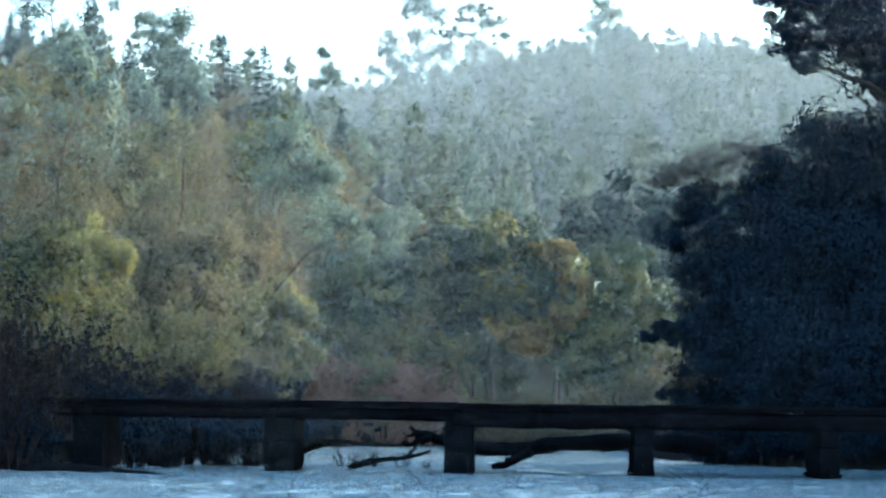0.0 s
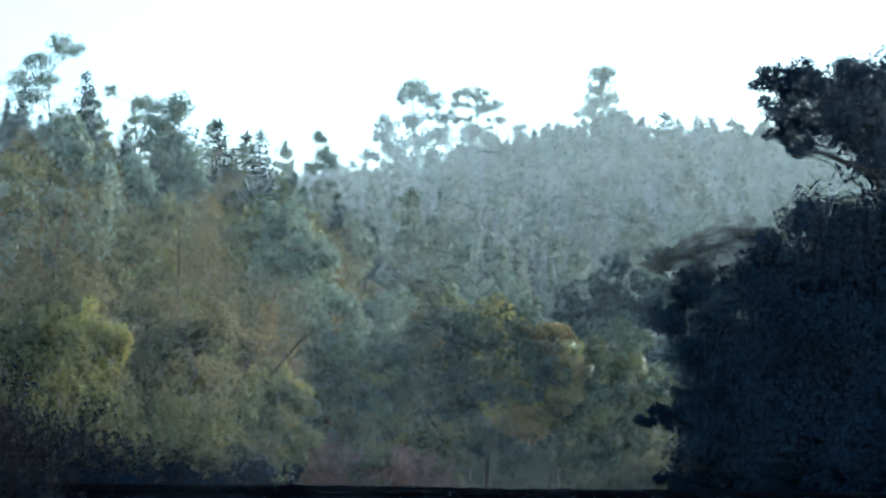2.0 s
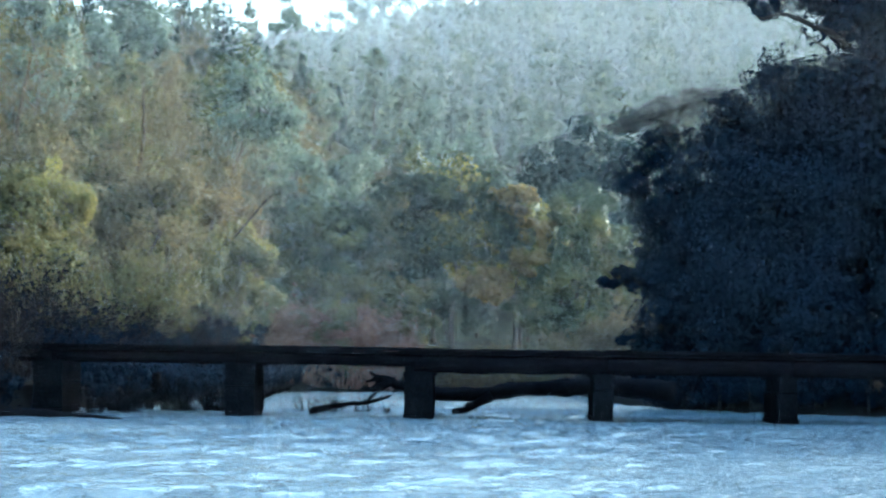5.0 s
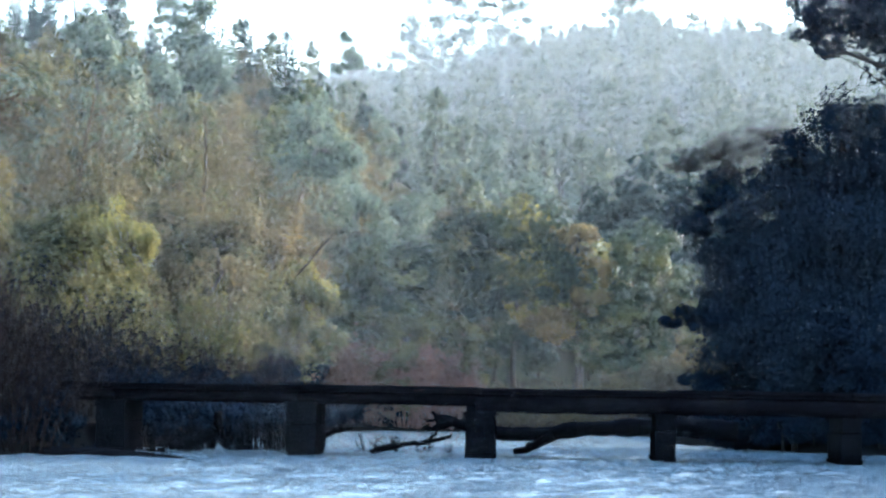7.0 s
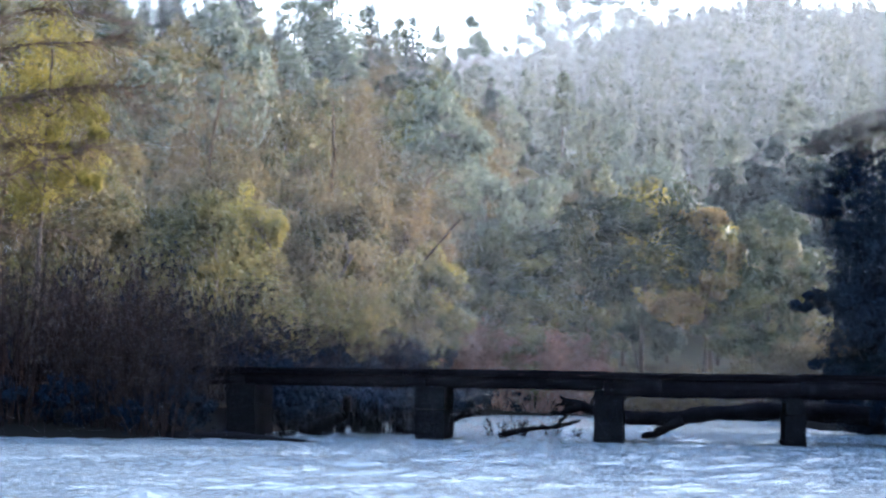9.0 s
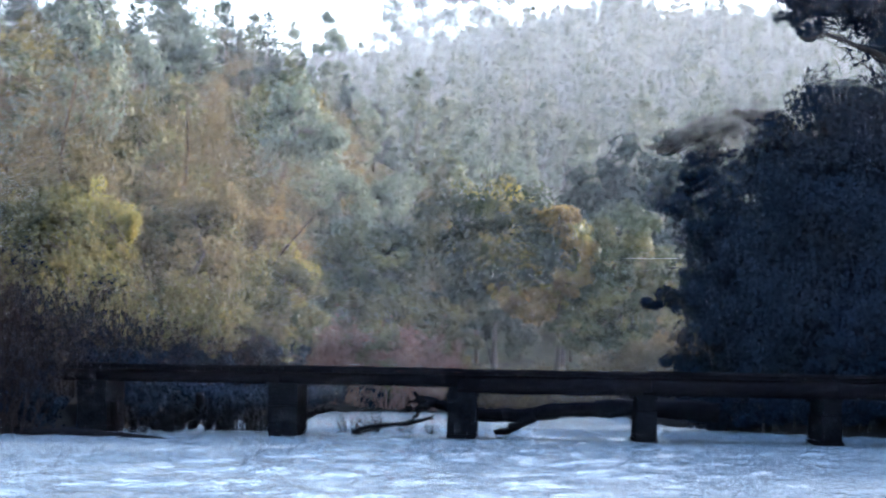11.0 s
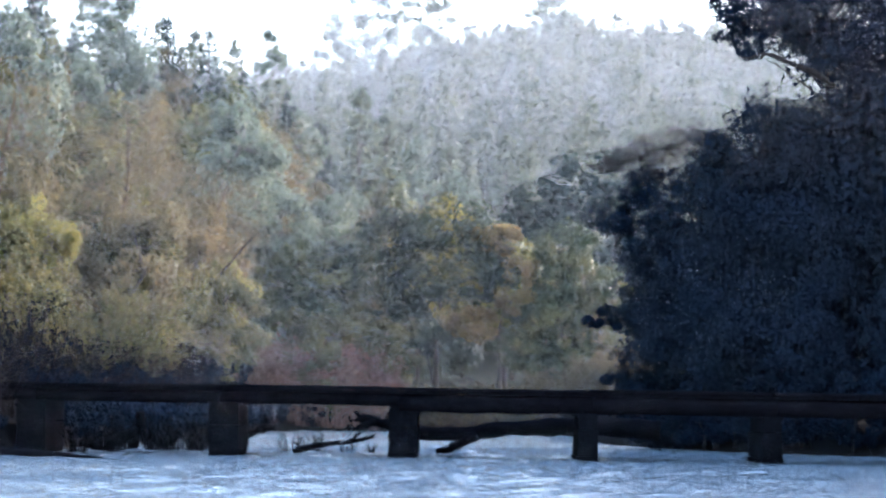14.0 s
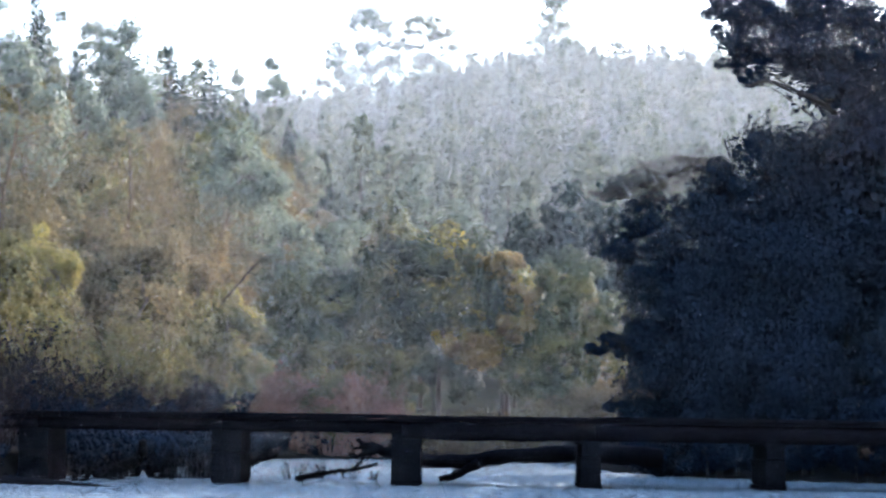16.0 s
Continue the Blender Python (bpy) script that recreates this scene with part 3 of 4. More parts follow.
# the last three stand out of view, added to shade bridge and river
place(broadleaf("evergreen_tree", 15, 10.9, 3.6, 0.6, 165, 130, 0.17, LEAF_SHADED, DARK_BARK, near=True, rc=0.25, shell=0.3, limb=0.45, simple=True), [(10.9, 76.8, 1.06), (8.6, 77.5, 0.75), (13.4, 76.5, 1.12), (16.8, 74, 1.14), (20.8, 73.5, 1.3), (18.6, 76, 1.4), (16.6, 76.4, 1.48), (24.5, 66.6, 1.5), (29.5, 65.8, 1.6), (35, 65.2, 1.6)], "dense dark evergreen tree in shadow on the river bank", "tree", DARK_GROUP, 1)
place(broadleaf("evergreen_tree", 16, 8.3, 2.3, 0.3, 90, 120, 0.15, LEAF_SHADED, DARK_BARK, near=True, rc=0.29, shell=0.25, limb=0.45, simple=True), [(9.0, 72.5, 0.8), (11.6, 70.2, 0.9), (15.0, 70, 1.0), (18.5, 69.5, 1.0), (22.5, 69.6, 1.0), (10.4, 78, 1.1), (13.4, 78, 1.3), (16.6, 79, 1.4)], "dark bushy evergreen overhanging the shaded water", "tree", DARK_GROUP, 3)
place(broadleaf("evergreen_shrub", 14, 4.6, 2.1, 0.0, 60, 90, 0.18, LEAF_SHADED, DARK_BARK, simple=True, limb=0.4), [(7.4, 74.6, 0.8), (8.6, 72.5, 0.9), (10.6, 70.2, 0.85), (13.0, 68.6, 0.8), (15.6, 67.6, 0.8), (18.2, 67.2, 0.85), (21, 66.9, 0.85), (14.6, 69.3, 1.0), (16.6, 68.8, 1.0), (19.6, 68.6, 1.0), (9.6, 72.0, 0.8), (11.8, 69.9, 0.8), (12.6, 71.5, 1.1), (15.2, 72, 1.1), (17.2, 71.5, 1.1), (9.8, 74.5, 1.1)], "low dark evergreen shrub at the shaded water's edge", "shrub", "dark shrubs on the bank", 4)
lobed("bare_tree", 17, (8.6, 79), [(5.6, 78, 10.5, 0.9, 0.35, 30), (6.6, 78, 10.9, 1.3, 0.55, 48), (7.8, 78, 11.3, 1.3, 0.7, 50), (8.8, 78, 11.8, 1.1, 0.7, 40), (7.4, 78, 10.3, 1.2, 0.5, 40)], 80, 0.09, LEAF_DUSK, DARK_TWIG,
      "nearly bare brown tree with fine twigs on the bank", "", 0.4, slim=0.2, flat=0.5, limb=0.3, inner=0.0)


# far bank: rounded trees turning yellow and rust, low shrubs before them
FAR = "trees on the far bank"
lobed("broadleaf_tree", 21, (-1.4, 113.5), [(-0.8, 112, 11.0, 2.9, 1.5, 40), (-3.9, 112, 10.2, 2.1, 1.6, 30), (-4.9, 111.7, 8.2, 2.4, 2.0, 38), (-1.8, 112, 8.2, 2.3, 2.0, 34), (1.3, 112, 8.6, 2.1, 1.9, 32), (-3.2, 112.6, 5.5, 2.2, 1.7, 26), (-0.5, 113, 4.9, 2.0, 1.7, 24)],
      120, 0.17, LEAF_BLUE_SHADE, DARK_BARK, "broad rounded tree with blue shade and gold light in its leaf colour", FAR, 0.36, limb=0.4, inner=0.4, simple=True)
lobed("broadleaf_tree", 22, (2.2, 112.4), [(2.2, 111.3, 10.2, 1.3, 0.8, 22), (3.4, 111.3, 8.6, 1.0, 0.9, 16), (1.3, 111.3, 10.6, 1.2, 0.5, 14), (0.8, 110.8, 5.8, 1.6, 1.0, 26), (2.8, 111, 7.0, 1.1, 0.9, 14)],
      110, 0.17, LEAF_GOLD, DARK_BARK, "slight tree with tufts of gold and rusty leaves", FAR, 0.36, limb=0.4, inner=0.3, simple=True)
lobed("broadleaf_tree", 24, (5.6, 113), [(6.0, 112.5, 9.9, 2.0, 1.3, 32), (5.0, 112, 8.0, 1.7, 1.5, 28), (7.2, 112.5, 8.0, 1.4, 1.6, 24), (4.7, 111.5, 6.2, 1.7, 1.2, 26), (3.4, 111, 4.4, 1.7, 1.0, 24), (6.3, 111.5, 5.0, 1.7, 1.4, 24), (5.0, 110.5, 3.0, 1.6, 1.0, 22)],
      110, 0.17, LEAF_GREEN, DARK_BARK, "rounded grey-green tree with glinting leaves over the water", FAR, 0.36, limb=0.4, inner=0.4, simple=True)
lobed("broadleaf_tree", 25, (-8.0, 111), [(-8.6, 110, 8.8, 1.5, 1.3, 28), (-6.9, 110, 8.1, 1.2, 1.1, 20), (-8.9, 109.6, 6.5, 1.4, 1.3, 26), (-7.3, 109.5, 5.7, 1.4, 1.3, 24), (-9.8, 110, 8.0, 1.1, 1.5, 18), (-8.0, 109.5, 4.0, 1.4, 1.0, 18)],
      110, 0.17, LEAF_GREEN, BARK, "leafy green tree with bright glinting leaves above the bank", FAR, 0.36, limb=0.4, inner=0.35, simple=True)
lobed("broadleaf_tree", 26, (-4.4, 110.3), [(-3.8, 109.5, 4.8, 1.2, 1.0, 20), (-5.5, 109.3, 5.3, 1.2, 1.0, 20), (-4.6, 109.3, 3.6, 1.3, 0.9, 18), (-2.6, 109.3, 3.4, 1.0, 0.8, 14)], 110, 0.16, LEAF_OLIVE, BARK, "small olive bush-like tree near the water", FAR, 0.38, limb=0.4, inner=0.35, simple=True)
lobed("broadleaf_tree", 27, (-11.2, 101), [(-11.3, 100, 7.6, 0.8, 1.0, 16), (-11.9, 100, 6.0, 1.0, 1.1, 18), (-10.5, 100, 6.1, 1.0, 1.2, 18)], 90, 0.16, LEAF_YELLOW, BARK, "slender tree with lime-yellow leaves by the bank", FAR, 0.4, 0.6, limb=0.4, inner=0.3)
place(broadleaf("broadleaf_tree", 23, 12.6, 2.9, 3.0, 90, 80, 0.27, LEAF_YELLOW, limb=0.3), [(-1.2, 119, 0.98), (2.5, 121, 0.86)], "tree with pale yellow crown behind the round trees", "tree", FAR, 7)
place(twiggy("shrub", 25, 4.5, 2.2, 56, 15, RED_TWIG, LEAF_RUST, 0.19, 5, 0.018), [(-4.6, 107.9, 0.95), (-6.4, 107.1, 1.04), (-8.2, 106.5, 1.04), (-9.7, 104.5, 1.0)], "reddish-brown twiggy shrub with withered leaves", "shrub", "red shrubs on the bank", 9)
place(twiggy("shrub", 26, 2.6, 1.5, 40, 12, TWIG, LEAF_BROWN, 0.19, 5, 0.014), [(-2.2, 108.2, 1.0), (-0.4, 108.3, 0.9), (1.2, 108.5, 1.05), (3.1, 108.6, 0.95), (4.9, 108.7, 1.1), (6.6, 108.8, 1.0), (8.2, 108.5, 1.1)], "low pale-brown shrub at the water's edge", "shrub", "pale shrubs on the bank", 10)

# a clump of dark trees behind the round trees, in place of hill shade
place(broadleaf("evergreen_tree", 18, 13.5, 3.4, 0.5, 120, 80, 0.4, NEEDLES_NEAR, DARK_BARK, rc=0.3, shell=0.1, limb=0.12, simple=True), [(4.6, 147, 0.95), (7.4, 150, 1.12), (10.4, 151, 1.15), (13.2, 149, 1.1), (6.2, 141, 0.85), (9.2, 142, 0.95), (12.2, 143, 1.0)], "dark evergreen tree standing in for shade on the hill", "tree", "dark trees in the hollow", 44)

# left bank
WILLOWS = "willows on the bank"
lobed("willow_tree", 31, (-17.5, 87), [(-18.6, 86, 8.3, 0.8, 1.3, 15), (-17.6, 86, 8.9, 0.8, 0.9, 12), (-16.6, 86, 8.2, 0.6, 1.2, 12), (-16.9, 86, 6.2, 0.45, 1.3, 10), (-18.4, 86, 6.1, 0.5, 1.2, 9), (-15.9, 86, 7.6, 0.4, 0.8, 7)], 85, 0.19, LEAF_YELLOW, BARK,
      "yellow-green willow with drooping leaves on the bank", WILLOWS, 0.6, 1.3, 0.38, limb=0.5, inner=0.2)
lobed("willow_tree", 32, (-11.0, 102), [(-11.3, 101, 5.4, 0.7, 0.8, 12), (-10.5, 101, 4.6, 0.5, 1.0, 10), (-11.2, 101, 3.8, 0.5, 0.8, 8)], 85, 0.19, LEAF_YELLOW, BARK, "small yellow willow leaning over the water", WILLOWS, 0.6, 1.2, 0.38, limb=0.5)
lobed("willow_tree", 33, (-20.6, 67), [(-19.0, 66, 11.0, 1.0, 0.9, 16), (-18.3, 66, 9.6, 0.5, 1.3, 13), (-19.4, 66, 8.9, 0.8, 1.3, 15), (-18.6, 66, 8.0, 0.4, 0.7, 7), (-20.6, 66, 10.8, 1.0, 1.4, 18), (-20.5, 66, 8.0, 0.9, 1.5, 16), (-22.2, 66, 10.5, 1.2, 1.9, 20), (-20.2, 66.5, 12.8, 1.3, 1.0, 16)], 110, 0.15, LEAF_YELLOW, BARK,
      "tall yellow-green willow with hanging foliage", WILLOWS, 0.55, 1.5, 0.36, limb=0.6, inner=0.2)
place(broadleaf("bare_tree", 33, 15.5, 4.4, 1.5, 120, 70, 0.26, LEAF_BROWN, TWIG, rc=0.26, flat=0.8, slim=0.16, shell=0.15, limb=0.22), [(-21.5, 98, 1.0), (-16.2, 101, 0.95), (-25.5, 78, 0.95), (-27, 96, 1.05), (-12.4, 106, 0.8)], "tall nearly bare tree with brown twigs and last leaves", "tree", "bare trees on the bank", 13)
place(broadleaf("broadleaf_tree", 47, 9.5, 2.9, 0.8, 95, 75, 0.24, LEAF_BROWN), [(-14.2, 90, 0.95), (-19.4, 93, 1.1), (-12.4, 101, 0.95), (-22.5, 77, 1.05)], "broad-leaved tree with withered brown leaves", "tree", "brown trees on the bank", 27)
place(broadleaf("gum_tree", 34, 14.0, 2.7, 3.0, 80, 80, 0.26, LEAF_GUM, PALE_BARK, hang=0.5), [(-9.6, 113, 0.98), (-12.6, 115, 1.1), (-7.0, 117, 0.95)], "slender grey-green gum tree with glinting leaves", "tree", "gum trees on the slope", 14)
place(broadleaf("broadleaf_tree", 35, 8.0, 2.7, 0.5, 90, 80, 0.24, LEAF_OLIVE), [(-13.6, 92, 1.0), (-17.5, 80, 0.95), (-10.9, 97.5, 0.8), (-19.6, 89, 1.05), (-7.4, 106.5, 0.8), (-23.5, 86, 1.1)], "olive and brown broad-leaved tree above the river", "tree", "olive trees on the bank", 15)
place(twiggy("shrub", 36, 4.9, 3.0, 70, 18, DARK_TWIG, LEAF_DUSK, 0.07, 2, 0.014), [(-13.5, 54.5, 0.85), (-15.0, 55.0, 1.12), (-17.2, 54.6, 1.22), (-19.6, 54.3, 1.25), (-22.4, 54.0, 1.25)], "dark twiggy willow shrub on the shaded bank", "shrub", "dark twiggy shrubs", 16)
place(twiggy("shrub", 37, 3.6, 2.1, 40, 12, DARK_TWIG, LEAF_SHADED, 0.11, 4, 0.014), [(-13.4, 63.4, 1.05), (-11.9, 69.5, 0.75), (-11.5, 76, 0.62), (-11.3, 84, 0.8), (-11.2, 91, 0.6), (-16.2, 62.5, 1.25), (-19.2, 61, 1.05), (-14.0, 71, 0.8), (-12.9, 79, 0.75), (-17, 68, 0.95)], "low dark shrub in the shade of the bank", "shrub", "dark shrubs by the bridge", 17)
# undergrowth and bushes, thickened to darken the bank where shade lies
place(broadleaf("evergreen_shrub", 48, 2.0, 1.5, -0.2, 36, 40, 0.19, LEAF_SHADED, DARK_BARK), [(-12.4, 64.0, 0.8), (-14.7, 61.6, 0.9), (-17.4, 61.2, 0.9), (-20, 60.5, 1.0), (-13.9, 54.4, 0.7), (-15.6, 54.3, 0.95), (-17.8, 54.0, 1.0), (-20.2, 53.6, 1.0), (-22.8, 53.4, 1.0), (-11.3, 87.5, 1.2), (-11.6, 80, 1.0), (-11.7, 73, 0.9), (-12.8, 69, 0.9), (-11.1, 93, 1.3), (-10.9, 98, 1.4), (-10.2, 103.6, 1.1), (-9.0, 105.2, 0.9), (-7.4, 106.6, 0.9), (-12.2, 76, 1.1), (-13.4, 66.5, 1.0), (-15.5, 65, 1.1), (-12.0, 66.6, 0.85), (-12.7, 55.2, 0.8), (-13.3, 56.3, 0.95), (-12.0, 56.7, 0.62), (-14.3, 56.2, 1.0), (-11.5, 68.9, 0.7), (-11.3, 71, 0.7), (-10.95, 84.5, 0.9), (-10.8, 89.5, 1.0), (-11.2, 77, 0.9)], "knee-high dark undergrowth along the water", "shrub", "undergrowth on the bank", 28)
place(broadleaf("evergreen_shrub", 49, 1.9, 1.5, 0.1, 40, 70, 0.15, LEAF_SHADED, DARK_BARK), [(-11.9, 64.6, 1.0), (-11.0, 66.4, 0.9), (-10.3, 68.6, 0.85), (-10.1, 73, 0.8), (-10.5, 86, 0.9), (-10.3, 91, 1.0), (-10.0, 95, 1.0), (-10.0, 99, 1.05), (-9.4, 102, 1.1), (-10.6, 79, 0.8)], "dark bush hanging over the shaded water", "shrub", "bushes over the water", 29, base=-0.1)
place(twiggy("shrub", 46, 4.6, 2.4, 44, 14, TWIG, LEAF_OLIVE, 0.17, 4, 0.016), [(-12.6, 78, 0.9), (-12.8, 87, 1.0), (-12.2, 96, 0.95), (-15.4, 74, 1.0), (-18.5, 72, 1.1), (-15.6, 82, 1.0), (-21.5, 70, 1.1)], "olive-brown thicket of twigs and small leaves on the bank", "shrub", "thickets on the bank", 26)
place(twiggy("reed_clump", 38, 1.6, 0.9, 30, 7, SHADED_WOOD, None, 0, 0, 0.019), [(-9.1, 63.2, 0.9), (-8.3, 62.6, 1.0), (-7.5, 62.8, 0.95), (-9.9, 63.4, 0.8), (-7.9, 63.6, 0.85), (-8.8, 62.3, 0.7), (-10.6, 62.9, 0.8), (-10.6, 58.4, 0.75), (-9.6, 58.9, 0.7)], "clump of thin bare stems standing in the shallows", "reeds", "reeds in the shallows", 18, base=-0.12)
place(twiggy("reed_clump", 39, 1.05, 0.6, 14, 5, SHADED_WOOD, None, 0, 0, 0.015), [(-5.0, 63.5, 0.9), (-4.2, 63.2, 1.0), (-3.3, 63.8, 0.8), (-2.6, 63.4, 0.6)], "sparse thin stems standing in the shallows", "reeds", "reeds in the shallows", 19, base=-0.12)


def dead_tree():
    rng = np.random.default_rng(6)
    tree = tagged(thing("dead_tree", (-16.0, 97.0, float(ground(-16.0, 97.0)))), "leaning dead tree with a bare dark trunk", "tree")
    g = Geo()
    line = bent((0, 0, -0.3), (6.6, 0, 5.9), rng, 0.015, 9)
    g.tube(line, np.linspace(0.11, 0.025, 9), 7)
    g.make("trunk", DARK_BARK, tree, "", True)
    for i in (4, 5, 6, 7):
        g = Geo()
        g.tube(bent(line[i], line[i] + np.array([rng.uniform(0.2, 0.9), rng.normal() * 0.4, rng.uniform(0.5, 1.2)]), rng, 0.08, 4), (0.05, 0.04, 0.03, 0.01), 5)
        g.make("limb", DARK_BARK, tree, "", True)


dead_tree()


def overhanging_tree():
    rng = np.random.default_rng(16)
    x0, y0 = -23.4, 63.5
    tree = tagged(thing("overhanging_tree", (x0, y0, float(ground(x0, y0)))), "bare dark tree with long drooping twiggy limbs", "tree")
    g = Geo()
    g.tube(bent((0, 0, -0.4), (0.8, 0, 14.5), rng, 0.02, 8), np.linspace(0.3, 0.06, 8), 8)
    g.make("trunk", DARK_BARK, tree, "", True)
    for z, reach in ((5.5, 5.2), (7.5, 6.4), (9.0, 7.4), (10.2, 8.0), (11.2, 7.0), (12.2, 6.2), (13.2, 5.0), (8.2, 4.5), (12.8, 3.6)):
        g = Geo()
        line = bent((0.4, 0, z - 1.2), (reach, rng.normal() * 0.8, z + rng.uniform(-0.6, 0.5)), rng, 0.05, 8)
        line[:, 2] += np.sin(np.linspace(0, np.pi, 8)) * 0.7
        g.tube(line, np.linspace(0.035, 0.008, 8), 6)
        g.make("limb", TWIG, tree, "", True)
        g = Geo()
        for k in range(130):
            t = rng.uniform(1.2, 7)
            p = np.array([np.interp(t, np.arange(8), line[:, c]) for c in range(3)])
            w = np.array([rng.uniform(0.3, 1.0), rng.normal() * 0.5, rng.normal() * 0.45 - 0.1])
            q = p + w / np.linalg.norm(w) * rng.uniform(0.4, 1.5)
            g.tube(np.array([p, (p + q) / 2 + rng.normal(size=3) * 0.06, q]), (0.016, 0.011, 0.005), 3)
        tagged(g.make("twigwork", TWIG, tree), kind="stuff")


overhanging_tree()

# the wooded spur
rng = np.random.default_rng(77)
kinds = [broadleaf("broadleaf_tree", 41, 10.5, 3.1, 1.5, 62, 60, 0.36, LEAF_OLIVE, simple=True, limb=0.3, rc=0.3), broadleaf("broadleaf_tree", 42, 11.5, 2.9, 2.0, 60, 60, 0.36, LEAF_GREEN, simple=True, limb=0.3, rc=0.3),
         broadleaf("gum_tree", 43, 14, 2.8, 4.0, 56, 60, 0.36, LEAF_GUM, PALE_BARK, simple=True, limb=0.3, rc=0.3), broadleaf("bare_tree", 44, 11.5, 3.1, 1.0, 60, 46, 0.4, LEAF_BROWN, TWIG, rc=0.28, slim=0.18, shell=0.15, limb=0.2)]
names = [("olive-green tree on the wooded slope", "tree"), ("green broad-leaved tree on the wooded slope", "tree"), ("grey-green gum tree on the wooded slope", "tree"), ("nearly bare brown tree on the wooded slope", "tree")]
rows = [[], [], [], []]
for y in np.arange(106, 172, 7.5):
    for x in np.arange(-0.36 * y, (-11 if y < 117 else 14), 5.2):
        k = int(rng.choice(4, p=(0.42, 0.32, 0.1, 0.16)))
        rows[k].append((float(x + rng.normal() * 1.2), float(y + rng.normal() * 2), float(rng.uniform(0.75, 1.15))))
for k in range(4):
    place(kinds[k], rows[k], names[k][0], names[k][1], "trees on the slope", 20 + k)

# pines along the crest of the spur
CREST_X = (-60, -45, -38.6, -35, -30, -28.8, -26, -23.7, -22.4, -20, -16, -14, -11)
CREST_Z = (44, 39.6, 38, 36.3, 35.2, 33.4, 34.2, 32.2, 32.8, 32.3, 31.4, 30.7, 29.4)
for k in range(3):
    r = [(-26.1, 183, 35.3), (-28.6, 184, 34.6), (-44, 184, 40.6)] if k == 0 else [(-22.4, 183, 34.3), (-24.9, 182, 34.4), (-34.8, 184, 37.2)] if k == 1 else [(-38.2, 183, 39.6), (-31.0, 183, 36.4), (-19.4, 184, 33.0)]
    for x in np.arange(-60 + k * 0.8, -11.5, 2.4):
        x, far = x + rng.normal() * 0.5, 1 + rng.normal() * 0.03
        r.append((float(x * far), float(183 * far), float(1.6 + (np.interp(x, CREST_X, CREST_Z) - rng.uniform(0.2, 2.6) - 1.6) * far)))
    place(pine("pine_tree", 51 + k, 14.0, 2.5, 24, 16, 0.58), r, "dark pine on the crest of the slope", "tree", "pines on the crest", 30 + k, 14.0)

# gum trees that stand above the skyline
GUMS = "gum trees on the skyline"
lobed("gum_tree", 61, (-19.5, 403), [(-18.6, 402, 81.4, 2.7, 2.3, 16), (-15.6, 402, 79.3, 1.9, 1.4, 9), (-21.6, 402, 80, 1.2, 0.9, 5), (-20.0, 402, 75.6, 2.4, 1.3, 10), (-24.4, 402, 74.2, 1.9, 1.7, 10), (-26.3, 402, 72.4, 1.0, 0.8, 4), (-24.0, 402, 70.6, 2.6, 1.5, 11), (-27.4, 402, 68.4, 1.3, 1.1, 6),
      (-17.6, 402, 71.4, 3.0, 2.0, 15), (-13.0, 402, 76.2, 2.8, 1.1, 10), (-14.0, 402, 72.6, 2.0, 1.3, 9), (-21.0, 402, 67.6, 3.0, 1.8, 13), (-14.6, 402, 68, 2.6, 1.8, 12)], 24, 0.58, LEAF_GUM, PALE_BARK, "tall gum tree with an open broken crown on the skyline", GUMS, 0.42, limb=0.8, inner=0.02, wide=1.35, many=1.7, simple=True)
lobed("gum_tree", 62, (-7, 406), [(-8.0, 402, 80.7, 3.2, 1.1, 14), (-4.6, 402, 78.2, 2.6, 1.2, 11), (-10.3, 402, 78.6, 1.9, 0.6, 7), (-3.0, 402, 75.9, 2.0, 0.7, 7), (-8.8, 402, 75.8, 1.5, 0.5, 5), (-6.6, 402, 72.9, 3.4, 1.5, 16), (-9.0, 402, 70, 3.0, 1.6, 13), (-3.4, 402, 71, 2.4, 1.4, 11)],
      28, 0.58, LEAF_GUM, PALE_BARK, "tall gum tree with a flat layered crown on the skyline", GUMS, 0.42, flat=0.7, limb=0.8, inner=0.02, wide=1.25, many=1.7, simple=True)
lobed("gum_tree", 63, (18.6, 410), [(17.7, 402, 84.3, 2.6, 1.7, 14), (16.0, 402, 82.0, 1.6, 0.7, 6), (17.3, 402, 79.7, 3.2, 1.6, 16), (15.6, 402, 77.0, 2.4, 1.0, 10), (20.6, 402, 76.8, 1.8, 1.2, 9), (18.2, 402, 74.6, 3.8, 2.0, 20), (22.8, 402, 74.2, 1.5, 2.0, 11)],
      28, 0.58, LEAF_GUM, PALE_BARK, "slender tall gum tree with a narrow layered crown on the skyline", GUMS, 0.42, limb=0.7, inner=0.02, wide=1.3, many=1.7, simple=True)
lobed("gum_tree", 64, (-42.3, 188), [(-41.4, 185, 42.2, 1.1, 0.9, 14), (-39.7, 185, 41.8, 0.75, 0.6, 8), (-43.3, 185, 41.0, 0.95, 0.75, 11), (-44.4, 185, 39.2, 1.3, 0.8, 13), (-42.3, 185, 39.3, 1.1, 0.9, 12), (-43.6, 185, 37.4, 1.4, 1.0, 12)], 30, 0.26, LEAF_GUM, PALE_BARK, "open-crowned dark gum tree rising over the pines", GUMS, 0.5, limb=0.7, inner=0.02, wide=1.25, many=1.7)
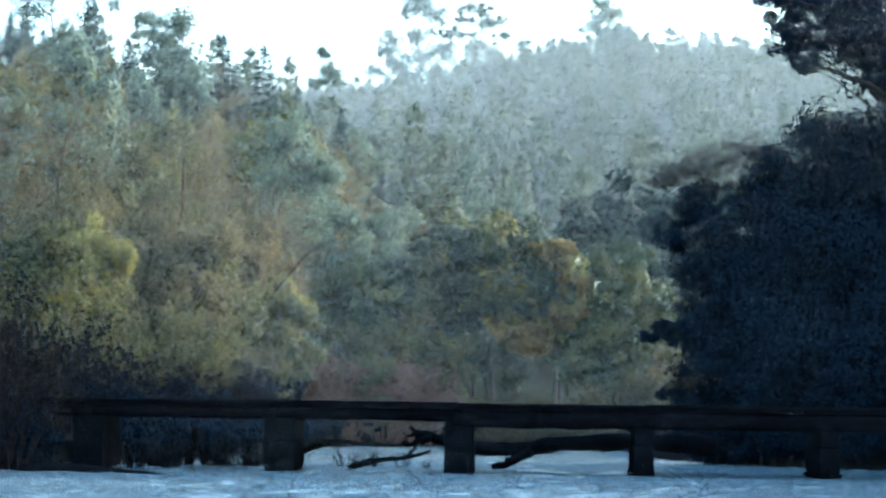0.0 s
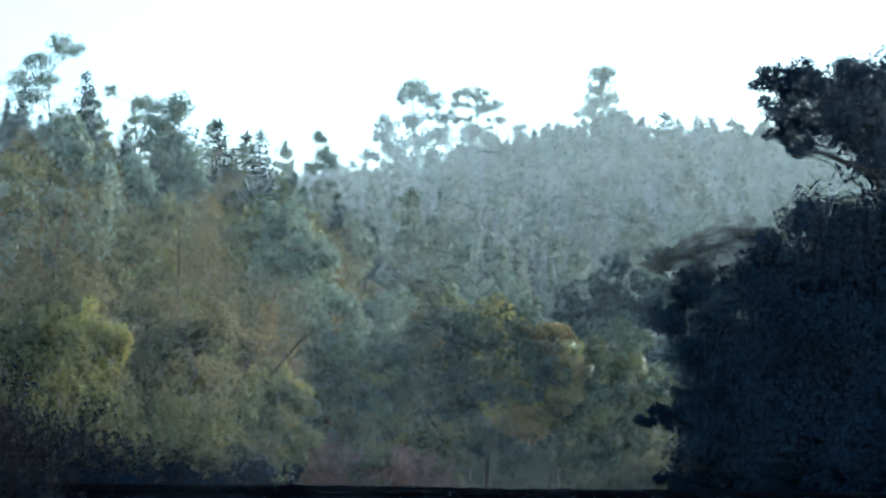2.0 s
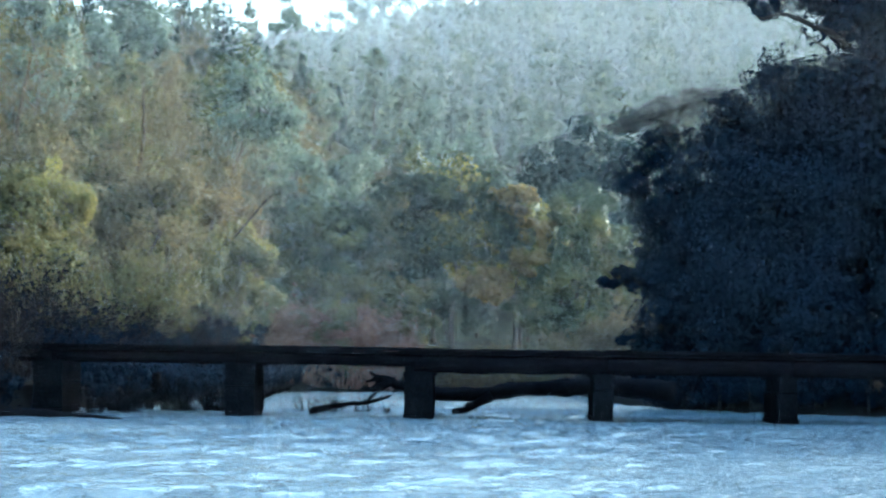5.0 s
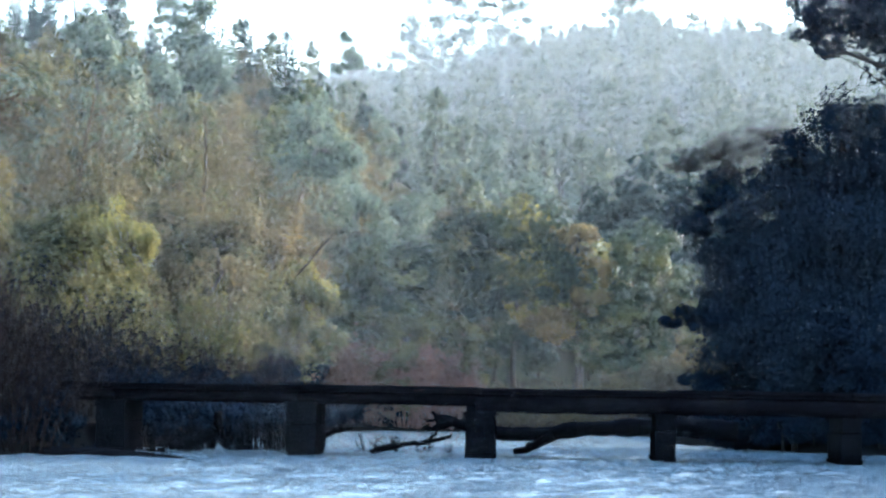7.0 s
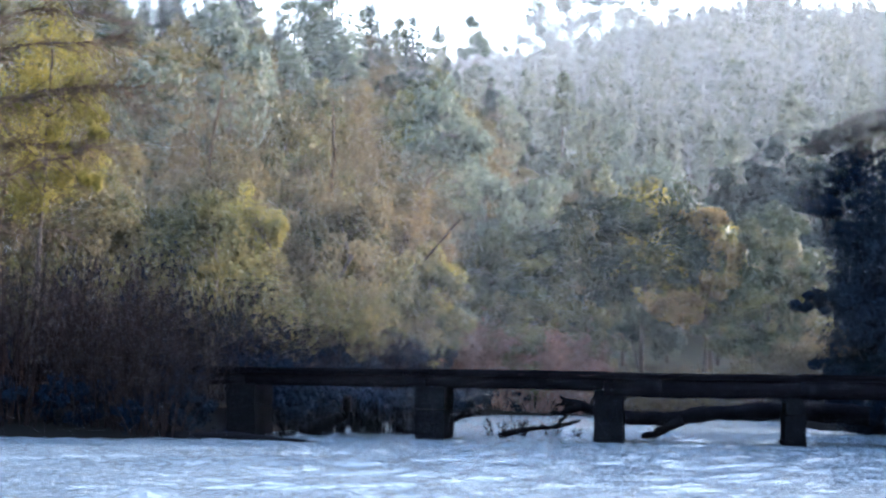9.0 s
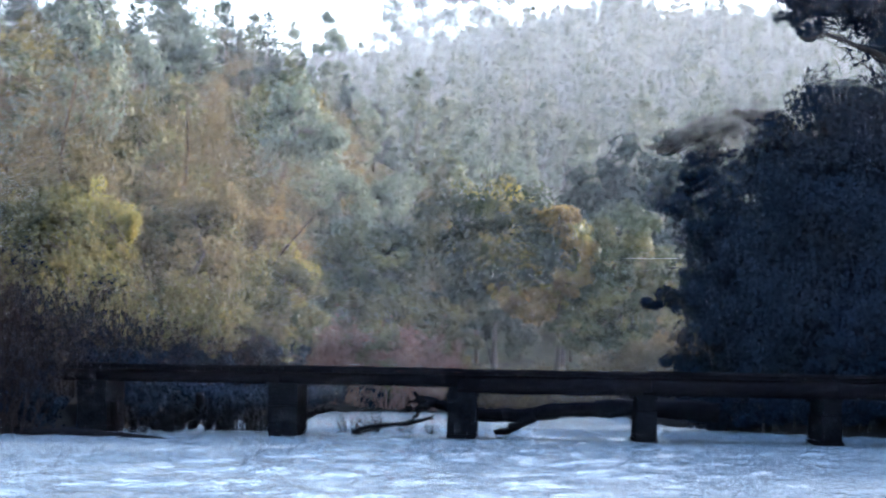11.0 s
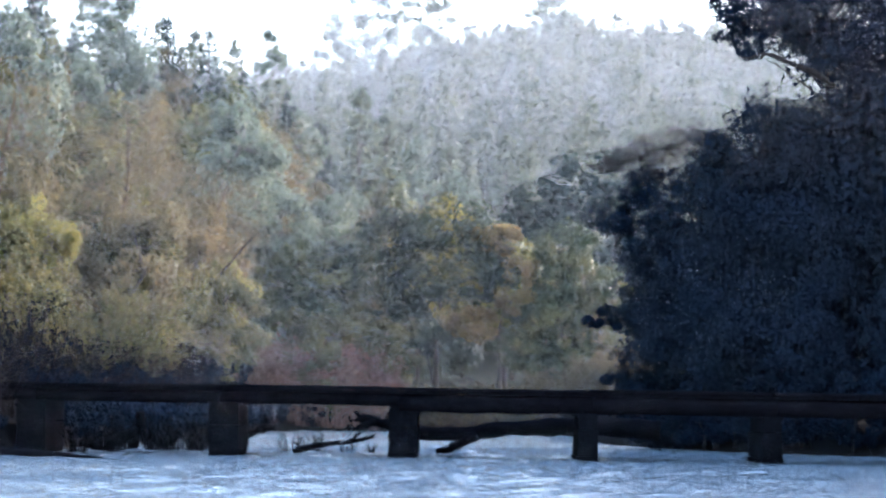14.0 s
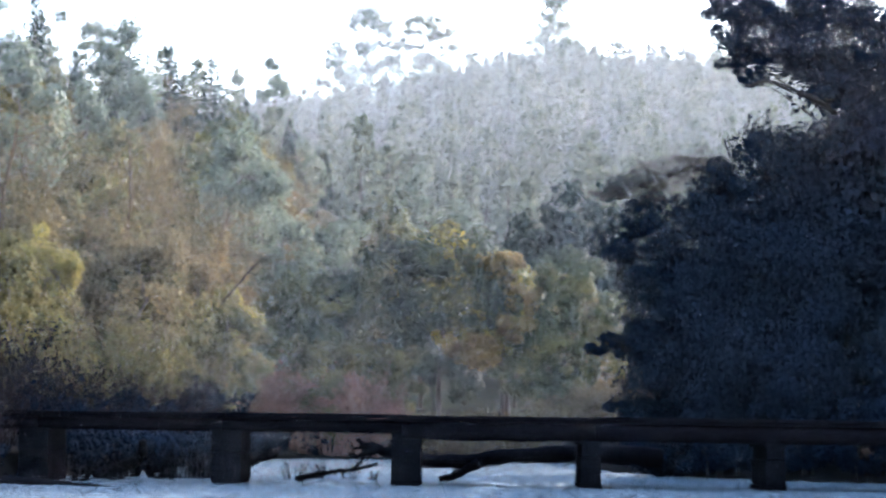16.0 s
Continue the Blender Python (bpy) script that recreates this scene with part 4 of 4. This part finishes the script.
lobed("gum_tree", 65, (-17, 190), [(-17.3, 185, 33.9, 0.6, 0.6, 7), (-16.9, 185, 32.6, 0.8, 0.6, 9), (-16.1, 185, 31.6, 0.8, 0.6, 9), (-17.8, 185, 31.3, 0.7, 0.6, 8)], 40, 0.26, LEAF_GUM, PALE_BARK, "small open gum tree between the pines", GUMS, 0.5, limb=0.6, inner=0.05, wide=1.2, many=1.5)
lobed("gum_tree", 66, (-32.4, 190), [(-33.2, 185, 37.0, 0.9, 0.8, 11), (-31.6, 185, 36.6, 0.7, 0.7, 8), (-30.4, 185, 36.9, 0.7, 0.8, 8), (-32.6, 185, 35.4, 1.2, 0.7, 10), (-36.4, 185, 38.2, 0.5, 0.5, 5)], 36, 0.24, LEAF_GUM, PALE_BARK, "thin pale gum trees' crown among the pines", GUMS, 0.5, limb=0.5, inner=0.05, wide=1.2, many=1.5)


# the far hillside: a pine wood
def far_wood():
    rng = np.random.default_rng(8)
    shapes = [pine_arrays(70 + k, 13.0, 2.5, 14, 7, 1.0)[0] for k in range(5)]
    g, trunks = Geo(), Geo()
    for y in np.arange(175, 432, 9.0):
        for x in np.arange(-0.2 * y, 0.31 * y, 6.1 if y < 385 else 3.3):
            if ground(x, y) < 8 or (x < 0.03 * y - 14 and y < 215):
                continue
            px, py = x + rng.normal() * 2.2, y + rng.normal() * 3.6
            s = shapes[rng.integers(5)] * (rng.uniform(0.55, 1.1) if y < 385 else rng.uniform(0.64, 0.84))
            a = rng.uniform(0, 6.283)
            p = np.stack([s[:, 0] * math.cos(a) - s[:, 1] * math.sin(a), s[:, 0] * math.sin(a) + s[:, 1] * math.cos(a), s[:, 2]], 1) + [px, py, float(ground(px, py))]
            g.leaves(p, 0.8, rng, -0.5, 0.5, simple=True)
            z = float(ground(px, py))
            trunks.tube(np.array([[px, py, z - 0.3], [px, py, z + 11]]), (0.2, 0.04), 4)
    wood = g.make("pine_wood", NEEDLES_HAZED)
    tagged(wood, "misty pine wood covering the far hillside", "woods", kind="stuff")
    trunks.make("trunks", BARK, wood)


far_wood()


# ---- morning mist in the valley: hair-thin threads in place of haze, sized by distance from the eye ----
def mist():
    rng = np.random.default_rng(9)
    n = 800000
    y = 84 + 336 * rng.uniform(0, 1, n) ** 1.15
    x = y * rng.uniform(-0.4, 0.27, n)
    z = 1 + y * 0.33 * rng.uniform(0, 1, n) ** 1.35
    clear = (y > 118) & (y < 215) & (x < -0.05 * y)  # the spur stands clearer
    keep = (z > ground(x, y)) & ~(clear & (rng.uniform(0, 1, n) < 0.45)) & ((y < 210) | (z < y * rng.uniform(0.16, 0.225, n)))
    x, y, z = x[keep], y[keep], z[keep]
    k = 12000  # a veil of it added before the dark trees to lift their darks
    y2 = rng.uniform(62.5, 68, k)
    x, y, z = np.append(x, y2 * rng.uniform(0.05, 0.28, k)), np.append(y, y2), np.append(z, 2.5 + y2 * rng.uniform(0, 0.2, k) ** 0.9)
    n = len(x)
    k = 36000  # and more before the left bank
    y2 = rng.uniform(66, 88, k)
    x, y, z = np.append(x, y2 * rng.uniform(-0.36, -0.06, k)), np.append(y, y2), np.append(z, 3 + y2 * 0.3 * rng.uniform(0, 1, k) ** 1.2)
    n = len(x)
    k = 11000  # steam low over the river before the bridge, spread wide to lift the darks
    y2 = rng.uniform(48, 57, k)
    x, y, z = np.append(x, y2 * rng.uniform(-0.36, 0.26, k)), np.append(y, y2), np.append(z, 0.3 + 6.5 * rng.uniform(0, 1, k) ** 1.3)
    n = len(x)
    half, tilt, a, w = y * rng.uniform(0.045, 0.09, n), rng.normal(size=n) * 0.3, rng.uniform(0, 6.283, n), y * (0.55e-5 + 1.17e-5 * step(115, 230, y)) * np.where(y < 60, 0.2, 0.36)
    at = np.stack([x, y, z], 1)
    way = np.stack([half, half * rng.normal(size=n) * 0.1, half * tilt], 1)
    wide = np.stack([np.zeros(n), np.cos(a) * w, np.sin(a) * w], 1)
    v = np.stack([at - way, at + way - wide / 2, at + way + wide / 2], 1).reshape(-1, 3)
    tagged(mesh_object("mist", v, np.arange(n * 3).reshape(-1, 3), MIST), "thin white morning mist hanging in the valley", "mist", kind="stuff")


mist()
